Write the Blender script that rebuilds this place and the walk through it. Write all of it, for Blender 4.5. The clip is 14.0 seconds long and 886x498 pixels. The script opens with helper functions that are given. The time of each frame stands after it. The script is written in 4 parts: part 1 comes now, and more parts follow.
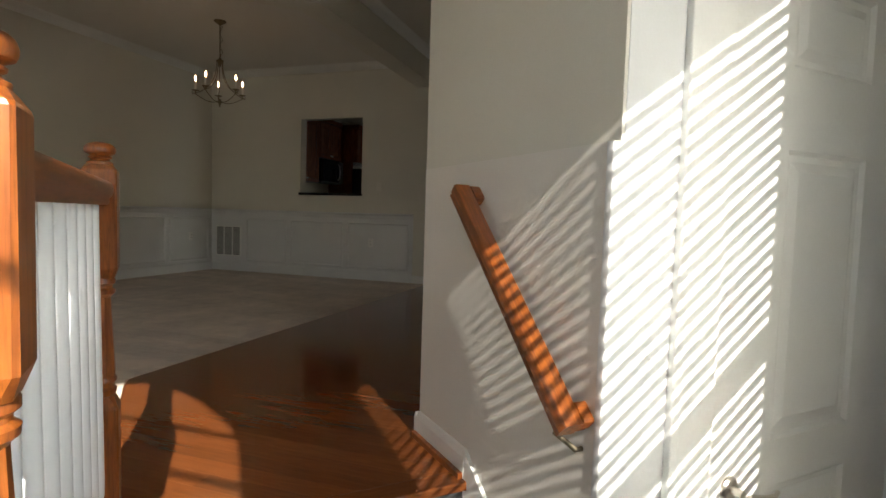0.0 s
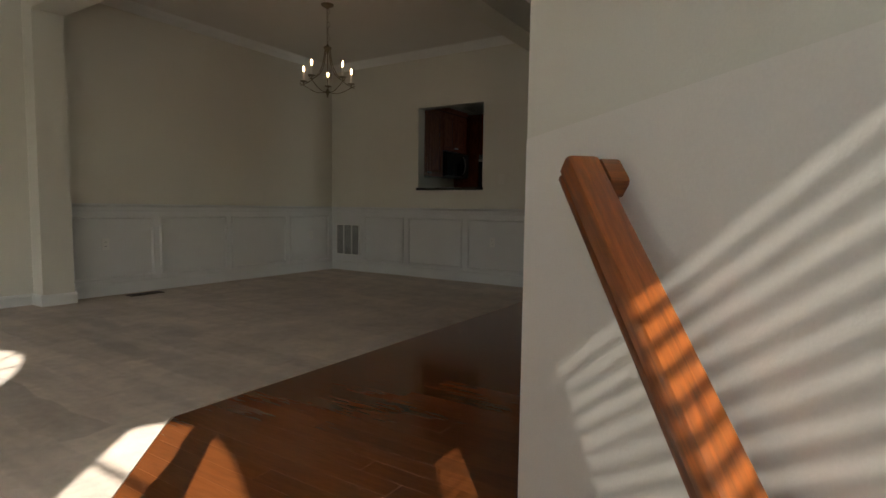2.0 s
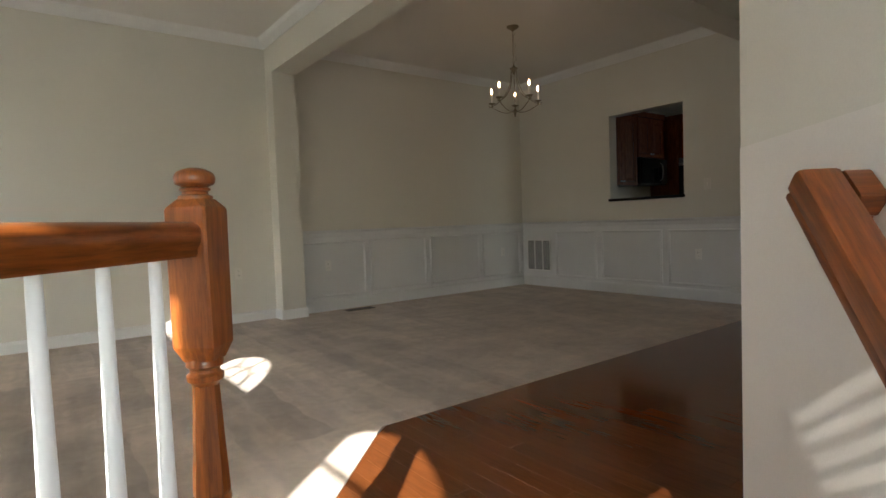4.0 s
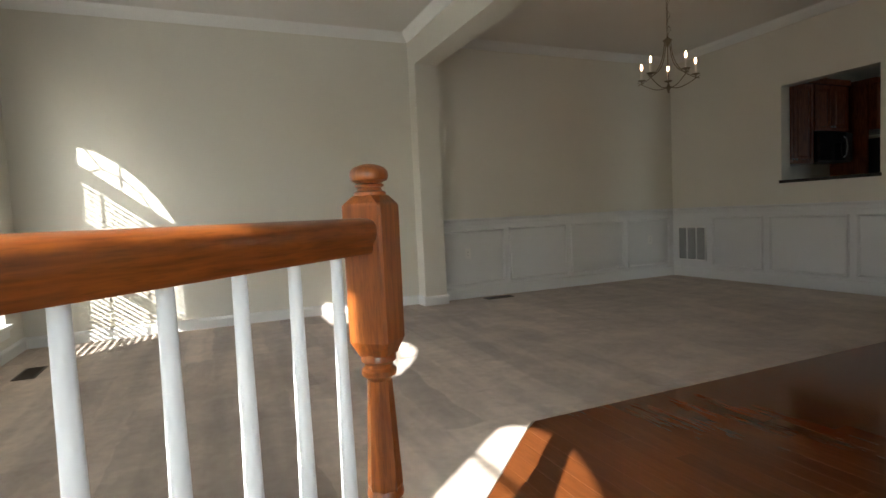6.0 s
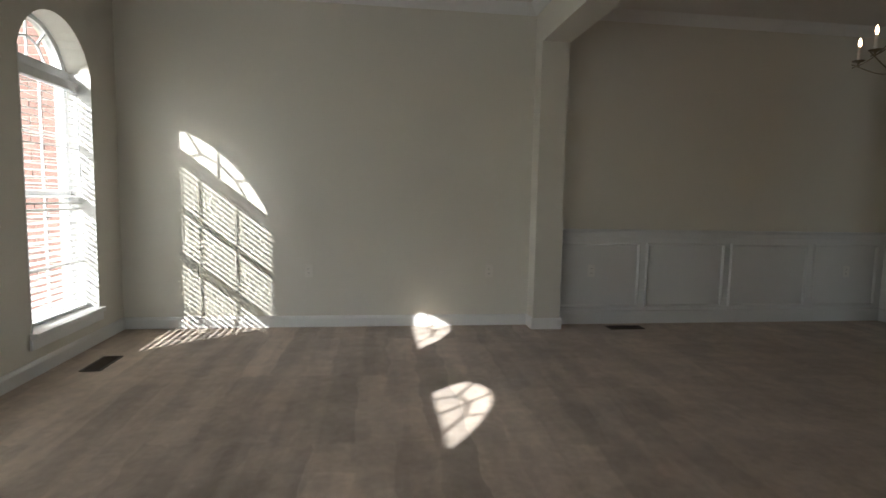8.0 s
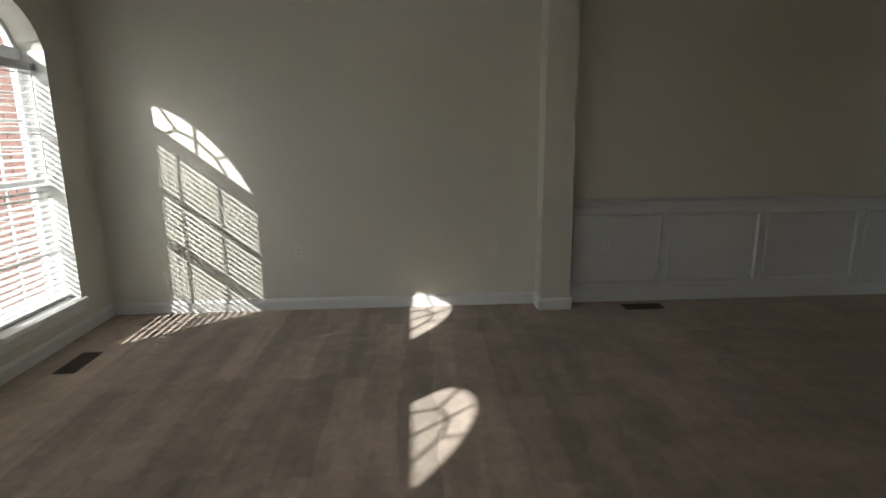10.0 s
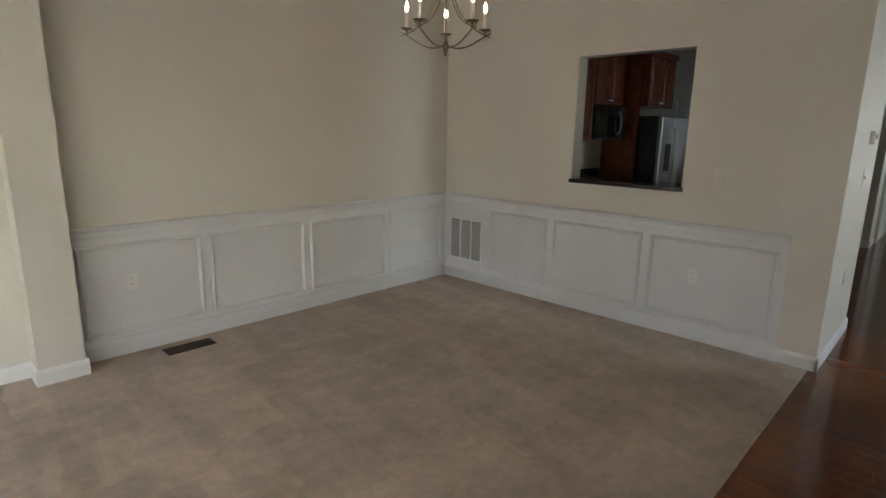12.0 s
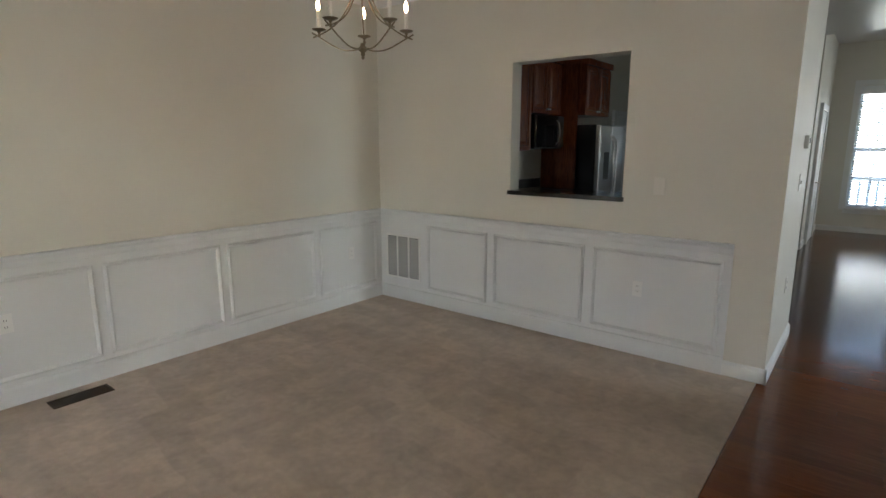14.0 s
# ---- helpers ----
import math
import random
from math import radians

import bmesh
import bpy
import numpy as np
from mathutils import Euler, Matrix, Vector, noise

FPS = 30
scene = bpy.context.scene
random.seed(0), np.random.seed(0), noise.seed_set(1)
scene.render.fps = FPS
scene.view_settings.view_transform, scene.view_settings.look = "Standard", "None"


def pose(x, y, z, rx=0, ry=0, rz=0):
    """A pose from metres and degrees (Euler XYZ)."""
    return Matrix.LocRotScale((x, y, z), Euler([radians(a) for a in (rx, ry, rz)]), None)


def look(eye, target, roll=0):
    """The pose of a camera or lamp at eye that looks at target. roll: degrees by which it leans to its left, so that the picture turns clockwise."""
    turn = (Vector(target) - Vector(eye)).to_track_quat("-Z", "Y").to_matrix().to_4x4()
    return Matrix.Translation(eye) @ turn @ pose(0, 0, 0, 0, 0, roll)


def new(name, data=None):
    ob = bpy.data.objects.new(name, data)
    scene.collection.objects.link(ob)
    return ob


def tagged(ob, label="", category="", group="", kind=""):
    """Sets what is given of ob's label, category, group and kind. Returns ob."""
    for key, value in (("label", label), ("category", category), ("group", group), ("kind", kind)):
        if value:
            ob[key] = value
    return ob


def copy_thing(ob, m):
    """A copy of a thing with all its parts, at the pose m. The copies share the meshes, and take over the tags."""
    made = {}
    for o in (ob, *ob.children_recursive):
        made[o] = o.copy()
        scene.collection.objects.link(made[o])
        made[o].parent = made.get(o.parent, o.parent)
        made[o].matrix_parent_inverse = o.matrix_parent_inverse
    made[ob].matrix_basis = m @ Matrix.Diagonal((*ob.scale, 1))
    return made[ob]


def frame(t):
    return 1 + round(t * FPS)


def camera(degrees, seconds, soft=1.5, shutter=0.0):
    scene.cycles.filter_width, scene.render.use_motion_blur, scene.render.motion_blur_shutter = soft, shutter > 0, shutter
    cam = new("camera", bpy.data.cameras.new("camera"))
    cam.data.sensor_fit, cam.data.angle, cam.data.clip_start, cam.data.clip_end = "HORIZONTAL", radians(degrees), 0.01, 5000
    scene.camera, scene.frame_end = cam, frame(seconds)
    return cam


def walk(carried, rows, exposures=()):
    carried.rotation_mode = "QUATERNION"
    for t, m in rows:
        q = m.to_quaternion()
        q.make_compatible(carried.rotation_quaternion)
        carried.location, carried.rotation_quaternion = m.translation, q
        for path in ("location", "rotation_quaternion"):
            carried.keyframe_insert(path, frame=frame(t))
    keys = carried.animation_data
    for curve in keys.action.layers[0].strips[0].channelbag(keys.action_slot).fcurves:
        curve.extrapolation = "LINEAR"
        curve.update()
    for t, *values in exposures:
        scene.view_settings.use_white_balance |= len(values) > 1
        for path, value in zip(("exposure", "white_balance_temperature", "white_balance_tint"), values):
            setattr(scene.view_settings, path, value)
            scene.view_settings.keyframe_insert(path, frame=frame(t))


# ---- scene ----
cam = camera(78.7, 14.0)
PATH = [
    (0, (5.809, -6.558, 0.883), (5.182, -4.663, 0.763), 1.7),
    (0.5, (5.781, -6.364, 0.906), (5.215, -4.448, 0.828), 0.3),
    (1, (5.752, -6.204, 0.909), (4.98, -4.361, 0.843), 0.0),
    (1.5, (5.635, -5.938, 0.913), (4.714, -4.163, 0.876), 2.2),
    (2, (5.599, -5.741, 0.901), (4.522, -4.062, 0.75), 0.8),
    (2.5, (5.609, -5.529, 0.896), (4.03, -4.31, 0.761), 2.5),
    (5, (5.569, -5.843, 0.961), (3.964, -4.652, 0.888), -5.0),
    (5.5, (5.554, -5.845, 0.965), (3.825, -4.845, 0.855), -4.6),
    (6, (5.488, -5.76, 0.95), (3.654, -4.973, 0.826), -2.7),
    (6.5, (5.41, -5.594, 0.947), (3.443, -5.261, 0.807), 4.1),
    (7, (5.289, -5.448, 0.942), (3.318, -5.193, 0.716), 1.8),
    (7.5, (5.04, -5.262, 1.033), (3.069, -4.980, 0.868), 1.2),
    (10, (4.442, -4.779, 1.442), (2.49, -4.658, 1.026), -0.5),
    (10.5, (4.345, -4.462, 1.469), (2.42, -4.086, 1.081), -1.0),
    (11, (4.206, -4.316, 1.585), (2.43, -3.505, 1.151), 1.5),
    (11.5, (4.069, -4.242, 1.567), (2.533, -3.034, 1.145), 1.3),
    (12, (4.007, -4.199, 1.545), (2.653, -2.79, 1.118), 1.0),
    (12.5, (4.0, -4.202, 1.547), (2.713, -2.727, 1.138), 1.2),
    (13, (3.979, -4.187, 1.546), (2.755, -2.658, 1.138), 0.7),
    (13.5, (3.951, -4.07, 1.535), (2.783, -2.497, 1.136), -0.2),
    (14, (3.878, -3.877, 1.539), (2.659, -2.339, 1.156), -0.0),
]
walk(cam, [(t, look(eye, target, roll)) for t, eye, target, roll in PATH],
     exposures=[(0.0, 1.4, 6850, 7), (0.8, 1.0, 6850, 7), (1.6, 1.15, 6850, 7), (2.5, 1.7, 6800, 7), (5.0, 2.0, 6450, 7), (6.0, 2.0, 6400, 7), (7.0, 1.6, 6250, 8),
                (7.5, 1.5, 6150, 8), (10.0, 0.92, 6150, 7), (10.6, 1.35, 6200, 7), (11.0, 1.7, 6300, 8), (12.0, 2.9, 6200, 8), (13.0, 3.22, 6050, 7), (14.0, 3.1, 6050, 7)])

# ---- world, sun ----
world = bpy.data.worlds.new("world")
scene.world = world
world.use_nodes = True
SUN_WAY = Vector((-1.07, 1.28, -1.0)).normalized()
wn = world.node_tree.nodes
sky = wn.new("ShaderNodeTexSky")
sky.sky_type = "NISHITA"
sky.sun_disc = False
sky.sun_elevation = math.asin(-SUN_WAY.z)
sky.sun_rotation = math.atan2(-SUN_WAY.x, -SUN_WAY.y)
wn["Background"].inputs["Strength"].default_value = 0.15
world.node_tree.links.new(sky.outputs[0], wn["Background"].inputs["Color"])
sun_data = bpy.data.lights.new("sun", "SUN")
sun_data.energy, sun_data.angle, sun_data.color = 5.0, radians(0.5), (1.0, 0.96, 0.91)
sun = new("sun", sun_data)
sun.rotation_mode = "QUATERNION"
sun.rotation_quaternion = SUN_WAY.to_track_quat("-Z", "Y")


def sky_panel(at, turn, wide, high, power):
    """An added fill lamp set in an unseen window's opening, in place of sky."""
    d = bpy.data.lights.new("window_sky_light", "AREA")
    d.shape, d.size, d.size_y, d.energy, d.color = "RECTANGLE", wide, high, power, (0.92, 0.96, 1.0)
    o = new("window_sky_light", d)
    o.matrix_basis = pose(*at, 90, 0, turn)


# Fill lamps: one for the band on the dining wall, one for the hall end.
sky_panel((8.33, 0.475, 1.45), 90, 0.53, 1.88, 7.5)
sky_panel((7.0, 7.93, 1.51), 180, 2.7, 2.1, 5)


# ---- materials ----
def mat(name, colour, rough=0.6, metal=0.0, grain=0.0, scale=40.0, bump=0.0, big=0.0, big_scale=1.5, spec=0.5, emit=None):
    """Principled material with two scales of noise in colour, and a fine relief."""
    m = bpy.data.materials.new(name)
    m.use_nodes = True
    nt = m.node_tree
    n, lk = nt.nodes, nt.links
    b = n["Principled BSDF"]
    b.inputs["Base Color"].default_value = (*colour, 1)
    b.inputs["Roughness"].default_value = rough
    b.inputs["Metallic"].default_value = metal
    b.inputs["Specular IOR Level"].default_value = spec
    if emit:
        b.inputs["Emission Color"].default_value = (*emit[0], 1)
        b.inputs["Emission Strength"].default_value = emit[1]
    co = n.new("ShaderNodeTexCoord")
    if grain or big or bump:
        fine = n.new("ShaderNodeTexNoise")
        fine.inputs["Scale"].default_value = scale
        fine.inputs["Detail"].default_value = 4
        lk.new(co.outputs["Object"], fine.inputs["Vector"])
        coarse = n.new("ShaderNodeTexNoise")
        coarse.inputs["Scale"].default_value = big_scale
        coarse.inputs["Detail"].default_value = 3
        lk.new(co.outputs["Object"], coarse.inputs["Vector"])
        last = None
        for tex, amount in ((fine, grain), (coarse, big)):
            if not amount:
                continue
            ramp = n.new("ShaderNodeMapRange")
            ramp.inputs["From Min"].default_value, ramp.inputs["From Max"].default_value = 0.3, 0.7
            ramp.inputs["To Min"].default_value, ramp.inputs["To Max"].default_value = 1 - amount, 1 + amount
            lk.new(tex.outputs["Fac"], ramp.inputs["Value"])
            mul = n.new("ShaderNodeMix")
            mul.data_type, mul.blend_type = "RGBA", "MULTIPLY"
            mul.inputs["Factor"].default_value = 1
            if last:
                lk.new(last, mul.inputs["A"])
            else:
                mul.inputs["A"].default_value = (*colour, 1)
            lk.new(ramp.outputs["Result"], mul.inputs["B"])
            last = mul.outputs["Result"]
        if last:
            lk.new(last, b.inputs["Base Color"])
        if bump:
            bp = n.new("ShaderNodeBump")
            bp.inputs["Strength"].default_value = bump
            bp.inputs["Distance"].default_value = 0.003
            lk.new(fine.outputs["Fac"], bp.inputs["Height"])
            lk.new(bp.outputs["Normal"], b.inputs["Normal"])
    return m


def wood(name, dark, light, rough, axis_scale, random=0.0, bump=0.08, coat=0.0, pores=0.0):
    """Wood with long fibres, a waving ring figure and, for boards, a tone of their own."""
    m = bpy.data.materials.new(name)
    m.use_nodes = True
    n, lk = m.node_tree.nodes, m.node_tree.links
    b = n["Principled BSDF"]
    b.inputs["Roughness"].default_value = rough
    b.inputs["Coat Weight"].default_value = coat
    b.inputs["Coat Roughness"].default_value = 0.07
    co, mp = n.new("ShaderNodeTexCoord"), n.new("ShaderNodeMapping")
    mp.inputs["Scale"].default_value = axis_scale
    lk.new(co.outputs["Object"], mp.inputs["Vector"])
    info = n.new("ShaderNodeObjectInfo")
    if random:
        sh = n.new("ShaderNodeVectorMath")
        sh.operation = "MULTIPLY_ADD"
        sh.inputs[1].default_value = (1, 1, 1)
        lk.new(mp.outputs[0], sh.inputs[0])
        mulr = n.new("ShaderNodeMath")
        mulr.operation = "MULTIPLY"
        mulr.inputs[1].default_value = 57.0
        lk.new(info.outputs["Random"], mulr.inputs[0])
        lk.new(mulr.outputs[0], sh.inputs[2])
        vec = sh.outputs[0]
    else:
        vec = mp.outputs[0]
    fib = n.new("ShaderNodeTexNoise")
    fib.inputs["Scale"].default_value, fib.inputs["Detail"].default_value = 6.0, 6
    fib.inputs["Distortion"].default_value = 0.6
    lk.new(vec, fib.inputs["Vector"])
    ramp = n.new("ShaderNodeValToRGB")
    ramp.color_ramp.elements[0].position, ramp.color_ramp.elements[1].position = 0.32, 0.68
    ramp.color_ramp.elements[0].color, ramp.color_ramp.elements[1].color = (*dark, 1), (*light, 1)
    lk.new(fib.outputs["Fac"], ramp.inputs["Fac"])
    out = ramp.outputs["Color"]
    if pores:
        fine = n.new("ShaderNodeTexNoise")
        fine.inputs["Scale"].default_value, fine.inputs["Detail"].default_value = 26.0, 3
        fine.inputs["Distortion"].default_value = 0.3
        lk.new(vec, fine.inputs["Vector"])
        pr_ = n.new("ShaderNodeMapRange")
        pr_.inputs["From Min"].default_value, pr_.inputs["From Max"].default_value = 0.52, 0.66
        pr_.inputs["To Min"].default_value, pr_.inputs["To Max"].default_value = 1.0, 1.0 - pores
        lk.new(fine.outputs["Fac"], pr_.inputs["Value"])
        dark_ = n.new("ShaderNodeMix")
        dark_.data_type, dark_.blend_type = "RGBA", "MULTIPLY"
        dark_.inputs["Factor"].default_value = 1
        lk.new(out, dark_.inputs["A"])
        lk.new(pr_.outputs["Result"], dark_.inputs["B"])
        out = dark_.outputs["Result"]
    if random:
        mr = n.new("ShaderNodeMapRange")
        mr.inputs["To Min"].default_value, mr.inputs["To Max"].default_value = 1 - random, 1 + random
        lk.new(info.outputs["Random"], mr.inputs["Value"])
        mul = n.new("ShaderNodeMix")
        mul.data_type, mul.blend_type = "RGBA", "MULTIPLY"
        mul.inputs["Factor"].default_value = 1
        lk.new(out, mul.inputs["A"])
        lk.new(mr.outputs["Result"], mul.inputs["B"])
        out = mul.outputs["Result"]
    lk.new(out, b.inputs["Base Color"])
    bp = n.new("ShaderNodeBump")
    bp.inputs["Strength"].default_value, bp.inputs["Distance"].default_value = bump, 0.002
    lk.new(fib.outputs["Fac"], bp.inputs["Height"])
    lk.new(bp.outputs["Normal"], b.inputs["Normal"])
    return m


def carpet_material():
    """Cut pile with brushed vacuum tracks, tufts and faint soiling."""
    m = bpy.data.materials.new("beige_carpet")
    m.use_nodes = True
    n, lk = m.node_tree.nodes, m.node_tree.links
    b = n["Principled BSDF"]
    b.inputs["Roughness"].default_value = 0.95
    b.inputs["Specular IOR Level"].default_value = 0.15
    b.inputs["Sheen Weight"].default_value = 0.25
    co = n.new("ShaderNodeTexCoord")
    last = None

    def layer(scale, lo, hi, stretch, turn=0.0, tex="noise", detail=4, sharp=0.2, weight=None):
        nonlocal last
        mp = n.new("ShaderNodeMapping")
        mp.inputs["Scale"].default_value = stretch
        mp.inputs["Rotation"].default_value = (0, 0, turn)
        lk.new(co.outputs["Object"], mp.inputs["Vector"])
        if tex == "brick":
            t = n.new("ShaderNodeTexBrick")
            t.inputs["Color1"].default_value, t.inputs["Color2"].default_value = (0, 0, 0, 1), (1, 1, 1, 1)
            t.inputs["Mortar"].default_value = (0.5, 0.5, 0.5, 1)
            t.inputs["Mortar Size"].default_value = 0.0
            t.inputs["Scale"].default_value = scale
            t.inputs["Brick Width"].default_value, t.inputs["Row Height"].default_value = 1.0, 0.24
            wob = n.new("ShaderNodeTexNoise")
            wob.inputs["Scale"].default_value, wob.inputs["Detail"].default_value = 3.2, 8
            lk.new(co.outputs["Object"], wob.inputs["Vector"])
            mix = n.new("ShaderNodeMix")
            mix.data_type = "VECTOR"
            mix.inputs["Factor"].default_value = 0.16
            lk.new(mp.outputs[0], mix.inputs["A"])
            lk.new(wob.outputs["Color"], mix.inputs["B"])
            lk.new(mix.outputs["Result"], t.inputs["Vector"])
            value = t.outputs["Color"]
        else:
            t = n.new("ShaderNodeTexNoise")
            t.inputs["Scale"].default_value, t.inputs["Detail"].default_value = scale, detail
            lk.new(mp.outputs[0], t.inputs["Vector"])
            value = t.outputs["Fac"]
        r = n.new("ShaderNodeMapRange")
        if tex != "brick":
            r.inputs["From Min"].default_value, r.inputs["From Max"].default_value = 0.5 - sharp, 0.5 + sharp
        r.inputs["To Min"].default_value, r.inputs["To Max"].default_value = lo, hi
        lk.new(value, r.inputs["Value"])
        mul = n.new("ShaderNodeMix")
        mul.data_type, mul.blend_type = "RGBA", "MULTIPLY"
        mul.inputs["Factor"].default_value = 1
        if last:
            lk.new(last, mul.inputs["A"])
        else:
            mul.inputs["A"].default_value = (0.515, 0.41, 0.318, 1)
        lk.new(r.outputs["Result"], mul.inputs["B"])
        if weight:
            lk.new(weight, mul.inputs["Factor"])
        last = mul.outputs["Result"]
        return t

    # the vacuum tracks are fresher in the living room than in the dining room
    xyz = n.new("ShaderNodeSeparateXYZ")
    lk.new(co.outputs["Object"], xyz.inputs["Vector"])
    fresh = n.new("ShaderNodeMapRange")
    fresh.inputs["From Min"].default_value, fresh.inputs["From Max"].default_value = -4.4, -3.0
    fresh.inputs["To Min"].default_value, fresh.inputs["To Max"].default_value = 1.0, 0.25
    lk.new(xyz.outputs["Y"], fresh.inputs["Value"])

    layer(1.0, 0.76, 1.09, (0.62, 1.5, 1), 0.03, "brick", weight=fresh.outputs["Result"])
    layer(1.0, 0.90, 1.05, (2.3, 1.7, 1), 0.12, "brick")
    layer(1.0, 0.86, 1.06, (0.55, 5.5, 1), 0.05, detail=3, sharp=0.07, weight=fresh.outputs["Result"])
    layer(1.0, 0.95, 1.03, (3.4, 0.9, 1), 0.25, detail=6, sharp=0.07)
    layer(1.9, 0.94, 1.03, (1, 1.2, 1), -0.5, detail=9, sharp=0.06)
    layer(7.0, 0.93, 1.05, (1.2, 1, 1), 0.9, detail=9, sharp=0.09)
    layer(24.0, 0.91, 1.07, (1, 1, 1), detail=4)
    tuft = layer(260.0, 0.82, 1.15, (1, 1, 1), detail=2)
    lk.new(last, b.inputs["Base Color"])
    bp = n.new("ShaderNodeBump")
    bp.inputs["Strength"].default_value, bp.inputs["Distance"].default_value = 0.6, 0.006
    lk.new(tuft.outputs["Fac"], bp.inputs["Height"])
    lk.new(bp.outputs["Normal"], b.inputs["Normal"])
    return m


def glass_material(name):
    m = bpy.data.materials.new(name)
    m.use_nodes = True
    b = m.node_tree.nodes["Principled BSDF"]
    b.inputs["Base Color"].default_value = (0.98, 0.99, 0.99, 1)
    b.inputs["Roughness"].default_value = 0.0
    b.inputs["IOR"].default_value = 1.05
    b.inputs["Transmission Weight"].default_value = 1.0
    return m


PAINT = mat("cream_wall_paint", (0.69, 0.664, 0.588), 0.55, grain=0.02, scale=220, bump=0.12, big=0.025, big_scale=1.2, spec=0.35)
# Lower stair wall: the greige is raised to carry light bounced off the closet side.
PAINT_LOW = mat("greige_paint_with_bounce", (0.75, 0.715, 0.66), 0.5, grain=0.02, scale=220, bump=0.12, big=0.025, big_scale=1.2, spec=0.35)
CEILING = mat("ceiling_paint", (0.69, 0.665, 0.62), 0.31, grain=0.02, scale=90, bump=0.15, big=0.03, big_scale=0.8, spec=0.4)
TRIM = mat("white_trim_paint", (0.76, 0.76, 0.74), 0.35, grain=0.015, scale=120, bump=0.03, big=0.02, big_scale=2.0)
WAINSCOT = mat("white_wainscot_paint", (0.70, 0.71, 0.71), 0.45, grain=0.015, scale=160, bump=0.06, big=0.025, big_scale=1.5)
VINYL = mat("white_vinyl", (0.82, 0.83, 0.84), 0.3, grain=0.01, scale=60, big=0.015, bump=0.02)
SLAT = mat("white_blind_slat", (0.86, 0.86, 0.84), 0.4, grain=0.015, scale=80, big=0.02, bump=0.03)
OAK = wood("orange_oak", (0.15, 0.036, 0.0065), (0.31, 0.09, 0.0165), 0.28, (14, 14, 1.1), coat=0.4, bump=0.05, pores=0.24)
OAK_RAIL = wood("orange_oak_rail", (0.12, 0.028, 0.005), (0.265, 0.073, 0.013), 0.28, (14, 1.1, 14), coat=0.4, bump=0.05, pores=0.24)
FLOORWOOD = wood("red_brown_floor_boards", (0.118, 0.034, 0.009), (0.150, 0.045, 0.0125), 0.135, (1.2, 10, 10), random=0.14, coat=0.05, bump=0.012)
FLOORWOOD.node_tree.nodes["Principled BSDF"].inputs["Specular IOR Level"].default_value = 0.3
CHERRY = wood("cherry_cabinet", (0.13, 0.028, 0.008), (0.28, 0.070, 0.020), 0.26, (12, 12, 1.2), coat=0.3, bump=0.05)
CARPET = carpet_material()
BRASS = mat("antique_brass", (0.26, 0.22, 0.155), 0.33, 1.0, grain=0.08, scale=60, big=0.1, big_scale=12, bump=0.05)
NICKEL = mat("satin_nickel", (0.62, 0.58, 0.52), 0.28, 1.0, grain=0.03, scale=90, big=0.03, bump=0.02)
STEEL = mat("stainless_steel", (0.55, 0.55, 0.55), 0.30, 1.0, grain=0.03, scale=120, big=0.04, bump=0.03)
BLACK = mat("black_plastic", (0.012, 0.012, 0.013), 0.3, grain=0.1, scale=80, big=0.05, bump=0.03)
BLACK_GLASS = mat("black_glass", (0.008, 0.008, 0.009), 0.06, grain=0.05, scale=40, big=0.05)
GRANITE = mat("dark_granite", (0.03, 0.026, 0.024), 0.12, grain=0.6, scale=180, big=0.3, big_scale=30, bump=0.02)
BROWN_VENT = mat("brown_metal_vent", (0.065, 0.043, 0.026), 0.45, 0.4, grain=0.05, scale=80, big=0.08, bump=0.04)
GRILLE = mat("grey_grille_shadow", (0.10, 0.10, 0.10), 0.7, grain=0.05, scale=60, big=0.05)
CANDLE = mat("ivory_candle_sleeve", (0.82, 0.80, 0.74), 0.45, grain=0.03, scale=60, big=0.03, bump=0.05)
BULB = mat("lit_bulb", (1.0, 0.8, 0.5), 0.3, emit=((1.0, 0.56, 0.30), 9.0))
LOUVRE = mat("louvre_shade_grey", (0.46, 0.46, 0.45), 0.5, grain=0.03, scale=60, big=0.04, bump=0.03)
WHITE_PLASTIC = mat("white_outlet_plastic", (0.78, 0.78, 0.76), 0.35, grain=0.01, scale=60, big=0.01)
PLASTIC = mat("ivory_outlet_plastic", (0.74, 0.71, 0.64), 0.35, grain=0.01, scale=60, big=0.01)
SLOT = mat("dark_slot", (0.03, 0.03, 0.03), 0.6, grain=0.05, scale=60)
GLASS = glass_material("window_glass")
BRICK = mat("red_brick", (0.26, 0.15, 0.122), 0.85, grain=0.18, scale=60, bump=0.4, big=0.15, big_scale=7)
MORTAR = mat("pale_mortar", (0.48, 0.44, 0.40), 0.9, grain=0.1, scale=120, bump=0.3, big=0.08)
LAWN = mat("pale_lawn", (0.22, 0.205, 0.13), 0.9, grain=0.3, scale=30, big=0.25, big_scale=0.6, bump=0.3)
CONCRETE = mat("pale_concrete", (0.48, 0.46, 0.43), 0.85, grain=0.08, scale=60, big=0.1, bump=0.2)
SIDING = mat("pale_siding", (0.62, 0.62, 0.60), 0.7, grain=0.03, scale=60, big=0.04)


# ---- mesh helpers ----
def finish(name, bm, material, parent=None, label="", smooth=False):
    me = bpy.data.meshes.new(name)
    bmesh.ops.recalc_face_normals(bm, faces=bm.faces)
    bm.to_mesh(me)
    bm.free()
    me.materials.append(material)
    if smooth:
        for p in me.polygons:
            p.use_smooth = True
        me.set_sharp_from_angle(angle=radians(38))
    ob = new(name, me)
    if parent:
        ob.parent = parent
    if label:
        ob["label"] = label
    return ob


